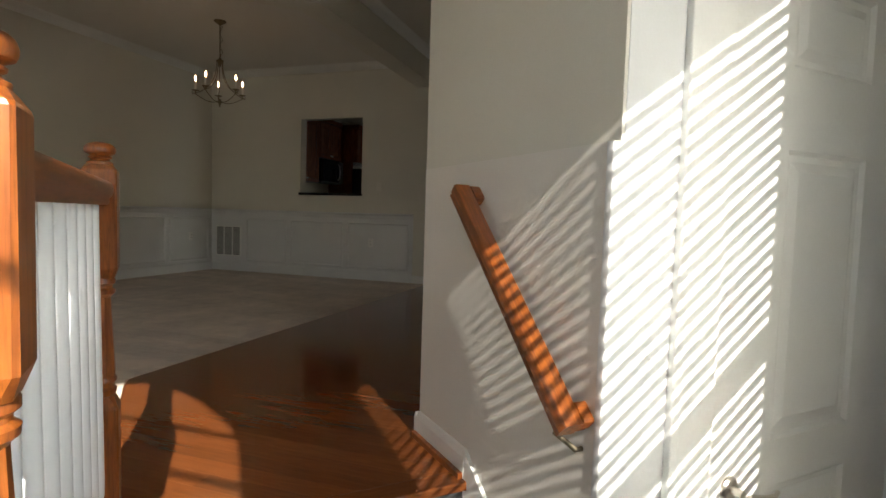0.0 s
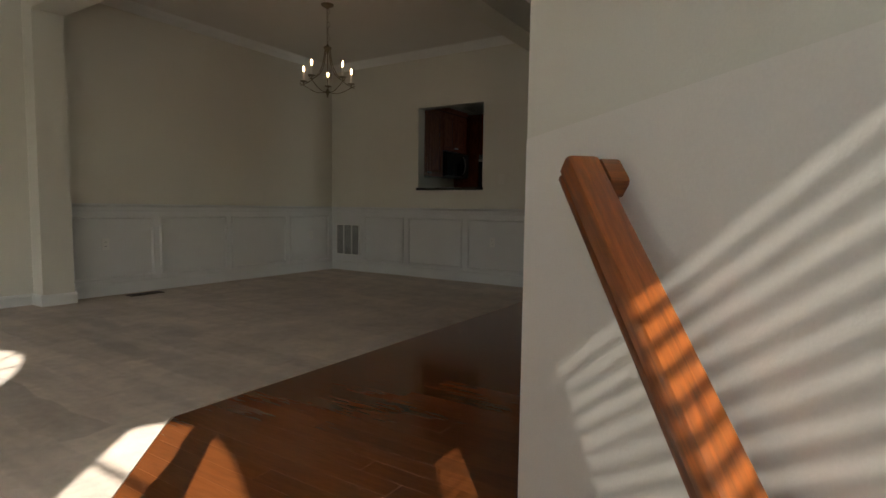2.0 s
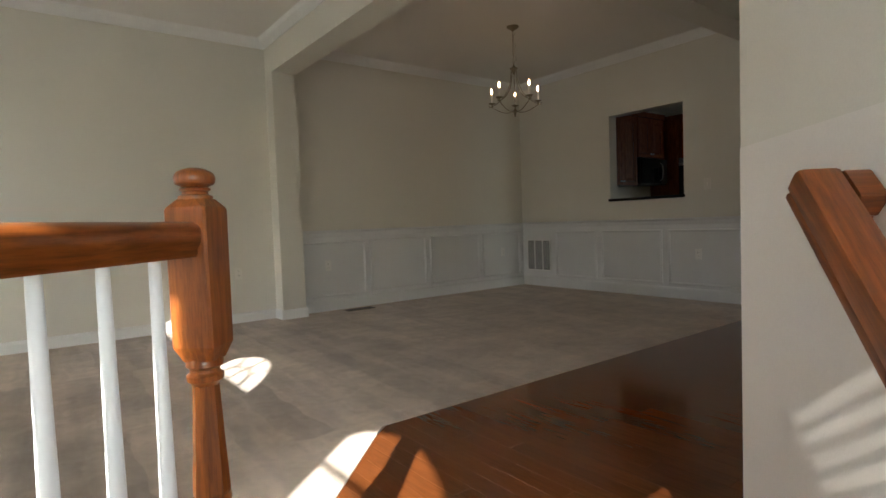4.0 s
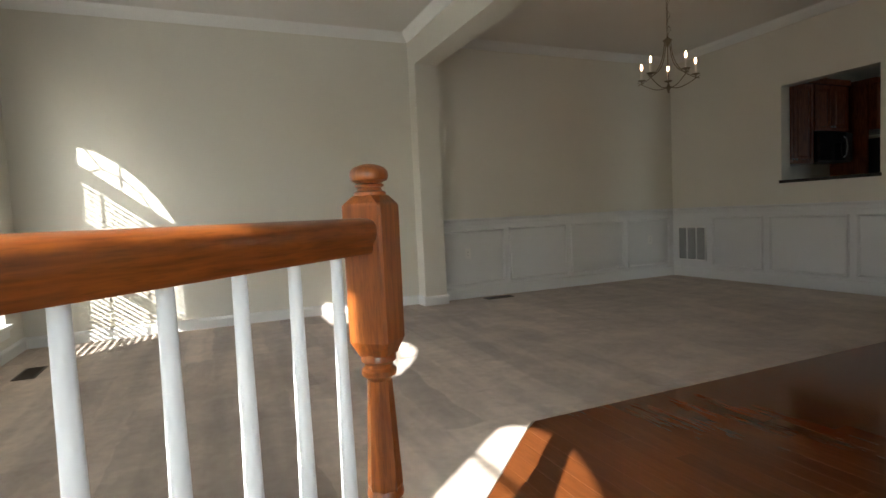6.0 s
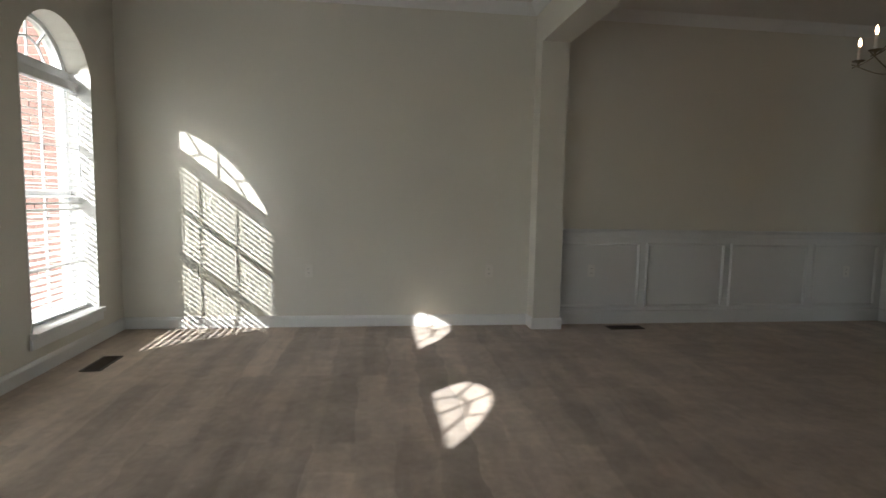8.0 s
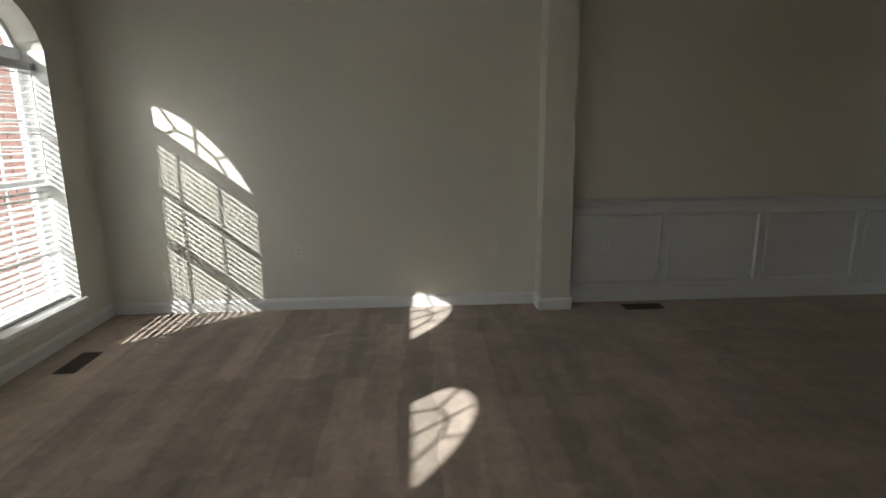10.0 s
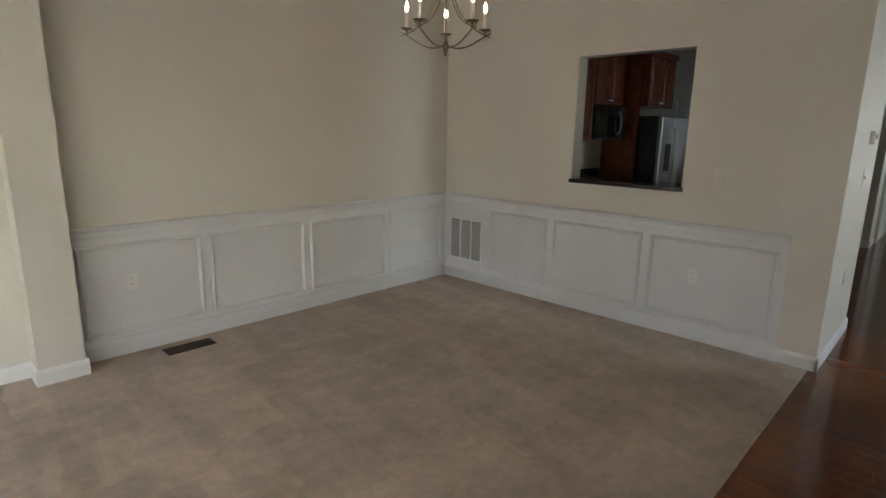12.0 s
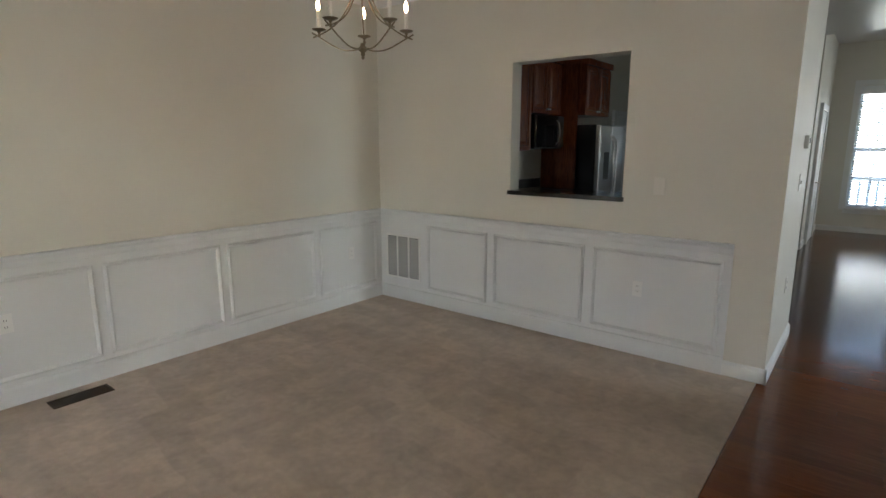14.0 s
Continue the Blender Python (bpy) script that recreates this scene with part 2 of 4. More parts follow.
def part(name, bm, material, parent, label="", smooth=False):
    return finish(name, bm, material, parent, label, smooth)


def thing(name, at, label, category, group="", kind="", turn=0.0):
    e = new(name)
    e.matrix_basis = pose(*at, 0, 0, turn)
    e.empty_display_size = 0.1
    return tagged(e, label, category, group, kind)


def box(bm, x0, x1, y0, y1, z0, z1, bevel=0.0):
    vs = [bm.verts.new((x, y, z)) for z in (z0, z1) for x, y in ((x0, y0), (x1, y0), (x1, y1), (x0, y1))]
    fs = [bm.faces.new([vs[i] for i in f]) for f in ((3, 2, 1, 0), (4, 5, 6, 7), (0, 1, 5, 4), (1, 2, 6, 5), (2, 3, 7, 6), (3, 0, 4, 7))]
    if bevel:
        es = list({e for f in fs for e in f.edges})
        bmesh.ops.bevel(bm, geom=es, offset=bevel, segments=2, affect="EDGES", profile=0.5)
    return bm


def one_box(x0, x1, y0, y1, z0, z1, bevel=0.0):
    return box(bmesh.new(), x0, x1, y0, y1, z0, z1, bevel)


def prism(bm, pts, a, b, plane="xy"):
    """A polygon pts, drawn in a plane, thickened from a to b along the third axis."""
    put = {"xy": lambda p, q, h: (p, q, h), "xz": lambda p, q, h: (p, h, q), "yz": lambda p, q, h: (h, p, q)}[plane]
    lo = [bm.verts.new(put(p, q, a)) for p, q in pts]
    hi = [bm.verts.new(put(p, q, b)) for p, q in pts]
    bm.faces.new(lo[::-1])
    bm.faces.new(hi)
    k = len(pts)
    for i in range(k):
        bm.faces.new((lo[i], lo[(i + 1) % k], hi[(i + 1) % k], hi[i]))
    return bm


def lathe(bm, profile, seg=20, at=(0, 0, 0)):
    """Turns a profile of (radius, height) round the z axis."""
    rings = []
    for r, z in profile:
        rings.append([bm.verts.new((at[0] + r * math.cos(2 * math.pi * i / seg), at[1] + r * math.sin(2 * math.pi * i / seg), at[2] + z)) for i in range(seg)])
    for lo, hi in zip(rings, rings[1:]):
        for i in range(seg):
            bm.faces.new((lo[i], lo[(i + 1) % seg], hi[(i + 1) % seg], hi[i]))
    bm.faces.new(rings[0][::-1])
    bm.faces.new(rings[-1])
    return bm


def tube(bm, path, r, seg=8):
    """A round bar along a line of points."""
    pts = [Vector(p) for p in path]
    rings = []
    side = None
    for i, p in enumerate(pts):
        d = (pts[min(i + 1, len(pts) - 1)] - pts[max(i - 1, 0)]).normalized()
        if side is None:
            side = d.orthogonal().normalized()
        side = (side - d * side.dot(d)).normalized()
        up = d.cross(side)
        rr = r[i] if isinstance(r, (list, tuple)) else r
        rings.append([bm.verts.new(p + rr * (math.cos(2 * math.pi * k / seg) * side + math.sin(2 * math.pi * k / seg) * up)) for k in range(seg)])
    for lo, hi in zip(rings, rings[1:]):
        for i in range(seg):
            bm.faces.new((lo[i], lo[(i + 1) % seg], hi[(i + 1) % seg], hi[i]))
    bm.faces.new(rings[0][::-1])
    bm.faces.new(rings[-1])
    return bm


def sweep(bm, profile, a, b, inward):
    """A moulding: profile of (out from the wall, up) swept straight from a to b; inward is the way out of the wall."""
    a, b, n = Vector(a), Vector(b), Vector(inward).normalized()
    up = Vector((0, 0, 1))
    lo = [bm.verts.new(a + n * o + up * h) for o, h in profile]
    hi = [bm.verts.new(b + n * o + up * h) for o, h in profile]
    k = len(profile)
    for i in range(k):
        bm.faces.new((lo[i], lo[(i + 1) % k], hi[(i + 1) % k], hi[i]))
    bm.faces.new(lo[::-1])
    bm.faces.new(hi)
    return bm


def bez(p0, p1, p2, p3, n=12):
    out = []
    for i in range(n + 1):
        t = i / n
        out.append(Vector(p0) * (1 - t) ** 3 + Vector(p1) * 3 * t * (1 - t) ** 2 + Vector(p2) * 3 * t * t * (1 - t) + Vector(p3) * t ** 3)
    return out


def setting(name, bm, material, label, category):
    return tagged(finish(name, bm, material), label, category, kind="structure")


# ---- the plan ----
FRONT, CEIL, SOFFIT, LAND = -7.24, 2.87, 2.52, -0.74
GLASS_Y = FRONT - 0.165
WALL_OUT = FRONT - 0.32
S2 = math.sqrt(0.5)


def stair_xy(v, u):
    """Plan place of a point v to the side and u along the stairs, which run at 45 degrees."""
    return ((v - u) * S2, (v + u) * S2)


RAIL_V, HAND_V, END_U = -0.70, 0.362, -6.805
TOP_U, FOOT_U, STEP_TOP = -7.045, -7.817, -7.20
LEDGE = 1.065
BACK = 8.0
HALL_X0, HALL_X1 = 3.468, 5.06
RIGHT_X = 6.75

# floors
bm = bmesh.new()
prism(bm, [(-0.12, WALL_OUT), (5.20, WALL_OUT), (5.20, -6.25), (3.43, -4.482), (3.432, 0.02), (-0.12, 0.02)], -0.25, -0.02)
setting("floor_living", bm, CONCRETE, "subfloor slab under the living and dining carpet", "floor")
bm = bmesh.new()
prism(bm, [(0, FRONT), (5.20, FRONT), (5.20, -6.25), (3.43, -4.482), (3.432, 0.0), (0, 0)], -0.02, 0.0)
carpet = tagged(finish("carpet", bm, CARPET), "beige cut-pile carpet with vacuum tracks, wall to wall", "carpet", kind="structure")
bm = bmesh.new()
prism(bm, [(3.434, 0), (3.432, -4.484), stair_xy(RAIL_V, STEP_TOP), stair_xy(HAND_V, STEP_TOP), stair_xy(HAND_V, END_U), (HALL_X1, -4.6), (HALL_X1 + 0.1, 4.6), (9.08, 4.6), (9.08, BACK), (0, BACK), (0, 0.1), (3.434, 0.1)], -0.25, -0.022)
setting("floor_hall", bm, SLOT, "dark subfloor under the wooden hall boards", "floor")
setting("floor_kitchen", one_box(0, 3.52, 0.14, BACK, -0.02, -0.001), FLOORWOOD, "red-brown wooden kitchen floor", "floor")
bm = bmesh.new()
prism(bm, [(5.20, WALL_OUT), (RIGHT_X + 0.2, WALL_OUT), (RIGHT_X + 0.2, -3.4), stair_xy(RAIL_V, -7.25)], LAND - 0.2, LAND)
setting("floor_landing", bm, FLOORWOOD, "red-brown wooden floor of the entry landing", "floor")

# ceiling
bm = bmesh.new()
prism(bm, [(-0.12, WALL_OUT), (RIGHT_X + 0.2, WALL_OUT), (RIGHT_X + 0.2, -3.6), (8.4, -3.6), (8.4, 4.6), (-0.12, 4.6)], CEIL, CEIL + 0.2)
prism(bm, [(-0.12, 4.6), (9.2, 4.6), (9.2, BACK + 0.2), (-0.12, BACK + 0.2)], CEIL + 0.35, CEIL + 0.55)
box(bm, -0.11, 9.1, 4.602, 4.7, CEIL + 0.001, CEIL + 0.5)
setting("ceiling", bm, CEILING, "off-white painted ceiling with a soft sheen", "ceiling")


def arch_points(cx, half, zs, n=18, rise=0.74):
    """A flattened arch over the span 2 * half, from right to left, which springs at zs and rises rise * half."""
    r = half * (1 + rise ** 2) / (2 * rise)
    drop = r - rise * half
    a0 = math.asin(drop / r)
    return [(cx + r * math.cos(a0 + (math.pi - 2 * a0) * i / n), zs - drop + r * math.sin(a0 + (math.pi - 2 * a0) * i / n)) for i in range(n + 1)]


# front wall, with three arched windows and the arched light over the entry door
SILL, SPRING, HALF = 0.27, 2.02, 0.42
WINDOWS = ((0.822, 0.42), (2.57, 0.49), (4.245, 0.49))
ENTRY = (6.11, 0.515)
ENTRY_X = ENTRY[0]
bm = bmesh.new()
for y0, y1, more in ((GLASS_Y - 0.046, FRONT, 0.0), (WALL_OUT, GLASS_Y - 0.046, 0.13)):
    edges = [-0.12]
    for cx, half in (*WINDOWS, ENTRY):
        edges += [cx - half - more, cx + half + more]
    edges.append(RIGHT_X + 0.2)
    for a, b in zip(edges[::2], edges[1::2]):
        box(bm, a, b, y0, y1, LAND, CEIL)
    for cx, half in (*WINDOWS, ENTRY):
        h = half + more
        if cx != ENTRY_X:
            box(bm, cx - h, cx + h, y0, y1, LAND, SILL)
        else:
            box(bm, cx - h, cx + h, y0, y1, LAND + 2.06, LAND + 2.14)
        prism(bm, arch_points(cx, h, SPRING, rise=0.74 if cx != ENTRY_X else 0.62) + [(cx - h, CEIL), (cx + h, CEIL)], y0, y1, "xz")
setting("wall_front", bm, PAINT, "cream painted front wall with arched window openings", "wall")

# left wall of living, dining and kitchen
setting("wall_left", one_box(-0.12, 0, WALL_OUT, BACK + 0.2, -0.25, CEIL + 0.5), PAINT, "plain cream painted side wall", "wall")

# far dining wall with the pass-through
PT = (1.515, 2.462, 1.155, 2.17)
bm = bmesh.new()
FW = 0.14
box(bm, 0, PT[0], 0, FW, 0, CEIL)
box(bm, PT[1], HALL_X0, 0, FW, 0, CEIL)
box(bm, PT[0], PT[1], 0, FW, 0, PT[2])
box(bm, PT[0], PT[1], 0, FW, PT[3], CEIL)
box(bm, HALL_X0 - 0.12, HALL_X0, FW, 1.19, 0, CEIL)
setting("wall_dining", bm, PAINT, "cream painted dining wall with a kitchen pass-through", "wall")

setting("wall_den", one_box(2.99, 3.13, 5.55, BACK, 0, CEIL + 0.5), PAINT, "cream wall at the end of the hall", "wall")

# stub and dropped header that part living room, dining room and hall
bm = bmesh.new()
prism(bm, [(0, -3.71), (0.188, -3.71), (0.188, -3.462), (0, -3.462)], 0, SOFFIT)
prism(bm, [(0, -3.71), (2.52, -3.71), (3.48, -2.75), (3.48, 0), (3.24, 0), (3.24, -2.65), (2.42, -3.462), (0, -3.462)], SOFFIT, CEIL)
setting("wall_header", bm, PAINT, "cream painted wall stub and dropped header", "wall")

# handrail wall, hall wall, wall with the closet door, right-hand wall
CX, CY = stair_xy(HAND_V, FOOT_U)
EX, EY = stair_xy(HAND_V, END_U)
bm = bmesh.new()
prism(bm, [stair_xy(HAND_V, FOOT_U + 0.001), stair_xy(HAND_V, END_U), stair_xy(HAND_V + 0.25, END_U), stair_xy(HAND_V + 0.25, FOOT_U + 0.06), stair_xy(HAND_V + 0.01, FOOT_U + 0.06), stair_xy(HAND_V + 0.01, FOOT_U + 0.001)], LAND, LEDGE)
setting("wall_stair_lower", bm, PAINT_LOW, "lower greige wall beside the steps, lightened for bounced light, with a ledge", "wall")
bm = bmesh.new()
prism(bm, [stair_xy(HAND_V + 0.020, FOOT_U + 0.001), stair_xy(HAND_V + 0.018, -7.36), stair_xy(HAND_V + 0.0015, END_U), stair_xy(HAND_V + 0.25, END_U), stair_xy(HAND_V + 0.25, FOOT_U + 0.06), stair_xy(HAND_V + 0.030, FOOT_U + 0.06), stair_xy(HAND_V + 0.030, FOOT_U + 0.001)], LEDGE, CEIL)
setting("wall_stair_upper", bm, PAINT, "cream painted upper wall beside the steps", "wall")
hx, hy = stair_xy(HAND_V + 0.25, END_U)
bm = bmesh.new()
# Unseen opening, added to pass the side room's light towards the dining room.
SIDE = (-0.03, 0.95)
box(bm, hx, hx + 0.12, hy, SIDE[0], -0.25, CEIL + 0.5)
box(bm, hx, hx + 0.12, SIDE[1], 4.6, -0.25, CEIL + 0.5)
box(bm, hx, hx + 0.12, SIDE[0], SIDE[1], 2.3, CEIL + 0.5)
prism(bm, [(hx + 0.12, 4.48), (9.2, 4.48), (9.2, 4.6), (hx + 0.12, 4.6)], -0.25, CEIL + 0.5)
prism(bm, [(9.08, 4.6), (9.2, 4.6), (9.2, BACK + 0.2), (9.08, BACK + 0.2)], -0.25, CEIL + 0.5)
setting("wall_hall", bm, PAINT, "plain cream hall wall", "wall")
bm = bmesh.new()
DOOR_V0, DOOR_V1, DOOR_TOP = 0.735, 1.70, LAND + 2.44
prism(bm, [stair_xy(HAND_V - 0.003, FOOT_U), stair_xy(DOOR_V0, FOOT_U), stair_xy(DOOR_V0, FOOT_U + 0.12), stair_xy(HAND_V + 0.26, FOOT_U + 0.12), stair_xy(HAND_V + 0.26, FOOT_U + 0.055), stair_xy(HAND_V + 0.011, FOOT_U + 0.055),
           stair_xy(HAND_V + 0.011, FOOT_U + 0.02), stair_xy(HAND_V - 0.003, FOOT_U + 0.02), stair_xy(HAND_V - 0.004, FOOT_U + 0.014), stair_xy(HAND_V - 0.004, FOOT_U + 0.006)], LAND, LEDGE)
prism(bm, [stair_xy(HAND_V + 0.031, FOOT_U), stair_xy(DOOR_V0, FOOT_U), stair_xy(DOOR_V0, FOOT_U + 0.12), stair_xy(HAND_V + 0.26, FOOT_U + 0.12), stair_xy(HAND_V + 0.26, FOOT_U + 0.055), stair_xy(HAND_V + 0.031, FOOT_U + 0.055)], LEDGE, CEIL)
prism(bm, [stair_xy(DOOR_V1, FOOT_U), stair_xy(1.95, FOOT_U), stair_xy(1.95, FOOT_U + 0.12), stair_xy(DOOR_V1, FOOT_U + 0.12)], LAND, CEIL)
prism(bm, [stair_xy(DOOR_V0, FOOT_U), stair_xy(DOOR_V1, FOOT_U), stair_xy(DOOR_V1, FOOT_U + 0.12), stair_xy(DOOR_V0, FOOT_U + 0.12)], DOOR_TOP, CEIL)
prism(bm, [stair_xy(DOOR_V0, FOOT_U + 0.10), stair_xy(DOOR_V1, FOOT_U + 0.10), stair_xy(DOOR_V1, FOOT_U + 0.12), stair_xy(DOOR_V0, FOOT_U + 0.12)], LAND, DOOR_TOP)
setting("wall_closet", bm, WAINSCOT, "white painted wall round the closet door", "wall")
bm = bmesh.new()
W5 = (-7.02, -5.47, 0.12, 2.26)
box(bm, RIGHT_X, RIGHT_X + 0.2, WALL_OUT, W5[0], LAND, CEIL)
box(bm, RIGHT_X, RIGHT_X + 0.2, W5[1], -3.4, LAND, CEIL)
box(bm, RIGHT_X, RIGHT_X + 0.2, W5[0], W5[1], LAND, W5[2])
box(bm, RIGHT_X, RIGHT_X + 0.2, W5[0], W5[1], W5[3], CEIL)
setting("wall_right", bm, PAINT, "cream painted foyer wall with a window", "wall")

# unseen side room off the hall, added so that its daylight falls across the dining room
bm = bmesh.new()
box(bm, hx + 0.12, 8.4, -1.32, -1.2, -0.25, CEIL)
box(bm, 8.28, 8.4, -1.2, 0.2, -0.25, CEIL)
box(bm, 8.28, 8.4, 0.75, 4.48, -0.25, CEIL)
box(bm, 8.28, 8.4, 0.2, 0.75, -0.25, 0.5)
box(bm, 8.28, 8.4, 0.2, 0.75, 2.4, CEIL)
setting("wall_side_room", bm, PAINT, "plain cream walls of an unseen side room, added for its light", "wall")
setting("floor_side_room", one_box(hx, 8.4, -1.32, 4.6, -0.25, -0.003), CARPET, "beige carpet of an unseen side room, added for its light", "floor")

# back wall with the window at the end of the hall, and two unseen windows added for light
bm = bmesh.new()
KW, HW, DW8 = (0.9, 2.0, 1.1, 2.2), (3.53, 4.42, 0.43, 2.50), (5.6, 8.4, 0.43, 2.60)
box(bm, 0, KW[0], BACK, BACK + 0.2, 0, CEIL + 0.5)
box(bm, KW[1], HW[0], BACK, BACK + 0.2, 0, CEIL + 0.5)
box(bm, HW[1], DW8[0], BACK, BACK + 0.2, 0, CEIL + 0.5)
box(bm, DW8[1], 9.08, BACK, BACK + 0.2, 0, CEIL + 0.5)
for w in (KW, HW, DW8):
    box(bm, w[0], w[1], BACK, BACK + 0.2, 0, w[2])
    box(bm, w[0], w[1], BACK, BACK + 0.2, w[3], CEIL + 0.5)
setting("wall_back", bm, PAINT, "cream painted back wall with windows", "wall")

# ground outside, its tone raised to bounce more light through the windows
bm = bmesh.new()
prism(bm, [(-400, -400), (400, -400), (400, 400), (-400, 400)], -1.4, -1.0)
setting("ground", bm, LAWN, "pale lawn outside the windows, lightened for bounce", "ground")

# ---- steps ----
stairs = thing("staircase", (0, 0, LAND), "short flight of dark wooden steps up from the landing", "stairs", kind="structure", turn=45)
for i in range(4):
    u0 = STEP_TOP - 0.76 + i * 0.255
    top = 0.185 * (i + 1)
    if i < 3:
        part("tread", one_box(RAIL_V + 0.05, HAND_V - 0.002, u0 - 0.025, u0 + 0.255, top - 0.03, top, 0.006), FLOORWOOD, stairs)
        part("riser", one_box(RAIL_V + 0.05, HAND_V - 0.002, u0, u0 + 0.02, top - 0.185, top - 0.03), TRIM, stairs, "white painted riser")
    else:
        part("nosing", one_box(RAIL_V + 0.05, HAND_V - 0.002, u0 - 0.03, u0 + 0.06, top - 0.03, top + 0.002, 0.006), FLOORWOOD, stairs)
        part("riser", one_box(RAIL_V + 0.05, HAND_V - 0.002, u0, u0 + 0.02, top - 0.185, top - 0.03), TRIM, stairs, "white painted riser")
N0 = stair_xy(RAIL_V, -8.075)
N1 = stair_xy(RAIL_V, TOP_U)
GUARD_LEN = math.hypot(N0[0] - N1[0], N0[1] - N1[1])
GUARD_TURN = math.degrees(math.atan2(N0[0] - N1[0], N1[1] - N0[1]))
knee = thing("wall_knee", (*N1, 0), "white painted skirt wall under the guard rail", "wall", kind="structure", turn=GUARD_TURN)
part("skirt", one_box(-0.05, 0.05, -GUARD_LEN, 0.0, LAND, -0.004), TRIM, knee)
setting("wall_landing_edge", one_box(5.16, 5.24, FRONT, -6.22, LAND, -0.004), TRIM, "white painted edge wall of the landing", "wall")

# ---- mouldings ----
BASE = [(0, 0), (0.016, 0), (0.016, 0.075), (0.011, 0.088), (0.005, 0.098), (0, 0.10)]
CROWN = [(0, 0), (0.012, 0), (0.02, 0.012), (0.035, 0.03), (0.06, 0.052), (0.075, 0.075), (0.085, 0.085), (0, 0.085)]


def moulding(name, profile, runs, z, material, label, category):
    bm = bmesh.new()
    for a, b, n in runs:
        sweep(bm, profile, (*a, z), (*b, z), (*n, 0))
    return setting(name, bm, material, label, category)


A, D = (HAND_V, FOOT_U), (HAND_V, END_U)
moulding("baseboard", BASE, [
    ((0, FRONT), (0, -3.71), (1, 0)),
    ((0, -3.71), (0.188, -3.71), (0, -1)), ((0.188, -3.726), (0.188, -3.446), (1, 0)),
    ((0, FRONT), (5.16, FRONT), (0, 1)),
    ((3.222, 0), (3.484, 0), (0, -1)), ((HALL_X0, -0.016), (HALL_X0, 1.19), (1, 0)),
    (stair_xy(HAND_V, STEP_TOP), stair_xy(HAND_V, END_U), (-S2, -S2)),
    (stair_xy(HAND_V - 0.016, END_U), stair_xy(HAND_V + 0.25, END_U), (-S2, S2)),
    ((hx, hy), (hx, SIDE[0]), (-1, 0)), ((hx, SIDE[1]), (hx, 4.6), (-1, 0)), ((3.13, BACK), (9.08, BACK), (0, -1)), ((3.13, 5.55), (3.13, 6.0), (1, 0)), ((3.13, 7.15), (3.13, BACK), (1, 0)), ((2.99, 5.55), (3.146, 5.55), (0, -1)),
], 0.0, TRIM, "white painted baseboard along the walls", "baseboard")
moulding("crown_moulding", CROWN, [
    ((0, FRONT), (0, -3.71), (1, 0)), ((0, FRONT), (RIGHT_X, FRONT), (0, 1)),
    ((0, -3.71), (2.52, -3.71), (0, -1)), ((2.52, -3.71), (3.48, -2.75), (S2, -S2)), ((3.48, -2.75), (3.48, 0), (1, 0)),
    ((0, 0), (3.24, 0), (0, -1)), ((0, -3.462), (0, 0), (1, 0)), ((3.24, 0), (3.24, -2.65), (-1, 0)), ((0, -3.462), (2.42, -3.462), (0, 1)),
    ((hx, hy), (hx, 4.5), (-1, 0)), ((HALL_X0, 0.0), (HALL_X0, 1.19), (1, 0)),
], CEIL - 0.085, TRIM, "white crown moulding under the ceiling", "crown moulding")

# stair skirt: a white board that follows the slope on the handrail wall
bm = bmesh.new()
w0, w1 = FOOT_U + 0.005, STEP_TOP + 0.005
lo = [(w0, LAND + 0.0), (w0, -0.35), (w1, 0.10), (w1, -0.1)]
vs = []
for d in (HAND_V - 0.014, HAND_V - 0.0005):
    vs.append([bm.verts.new((*stair_xy(d, u), z)) for u, z in lo])
bm.faces.new(vs[0])
bm.faces.new(vs[1][::-1])
for i in range(4):
    bm.faces.new((vs[0][i], vs[0][(i + 1) % 4], vs[1][(i + 1) % 4], vs[1][i]))
setting("trim_stair_skirt", bm, TRIM, "white skirt board sloping beside the steps", "trim")
# oak shoe strip where the boards meet the wall end
bm = bmesh.new()
prism(bm, [stair_xy(HAND_V - 0.034, STEP_TOP), stair_xy(HAND_V - 0.034, END_U), stair_xy(HAND_V - 0.017, END_U), stair_xy(HAND_V - 0.017, STEP_TOP)], 0.0, 0.022)
setting("trim_shoe", bm, OAK_RAIL, "orange oak shoe strip along the wall foot", "trim")

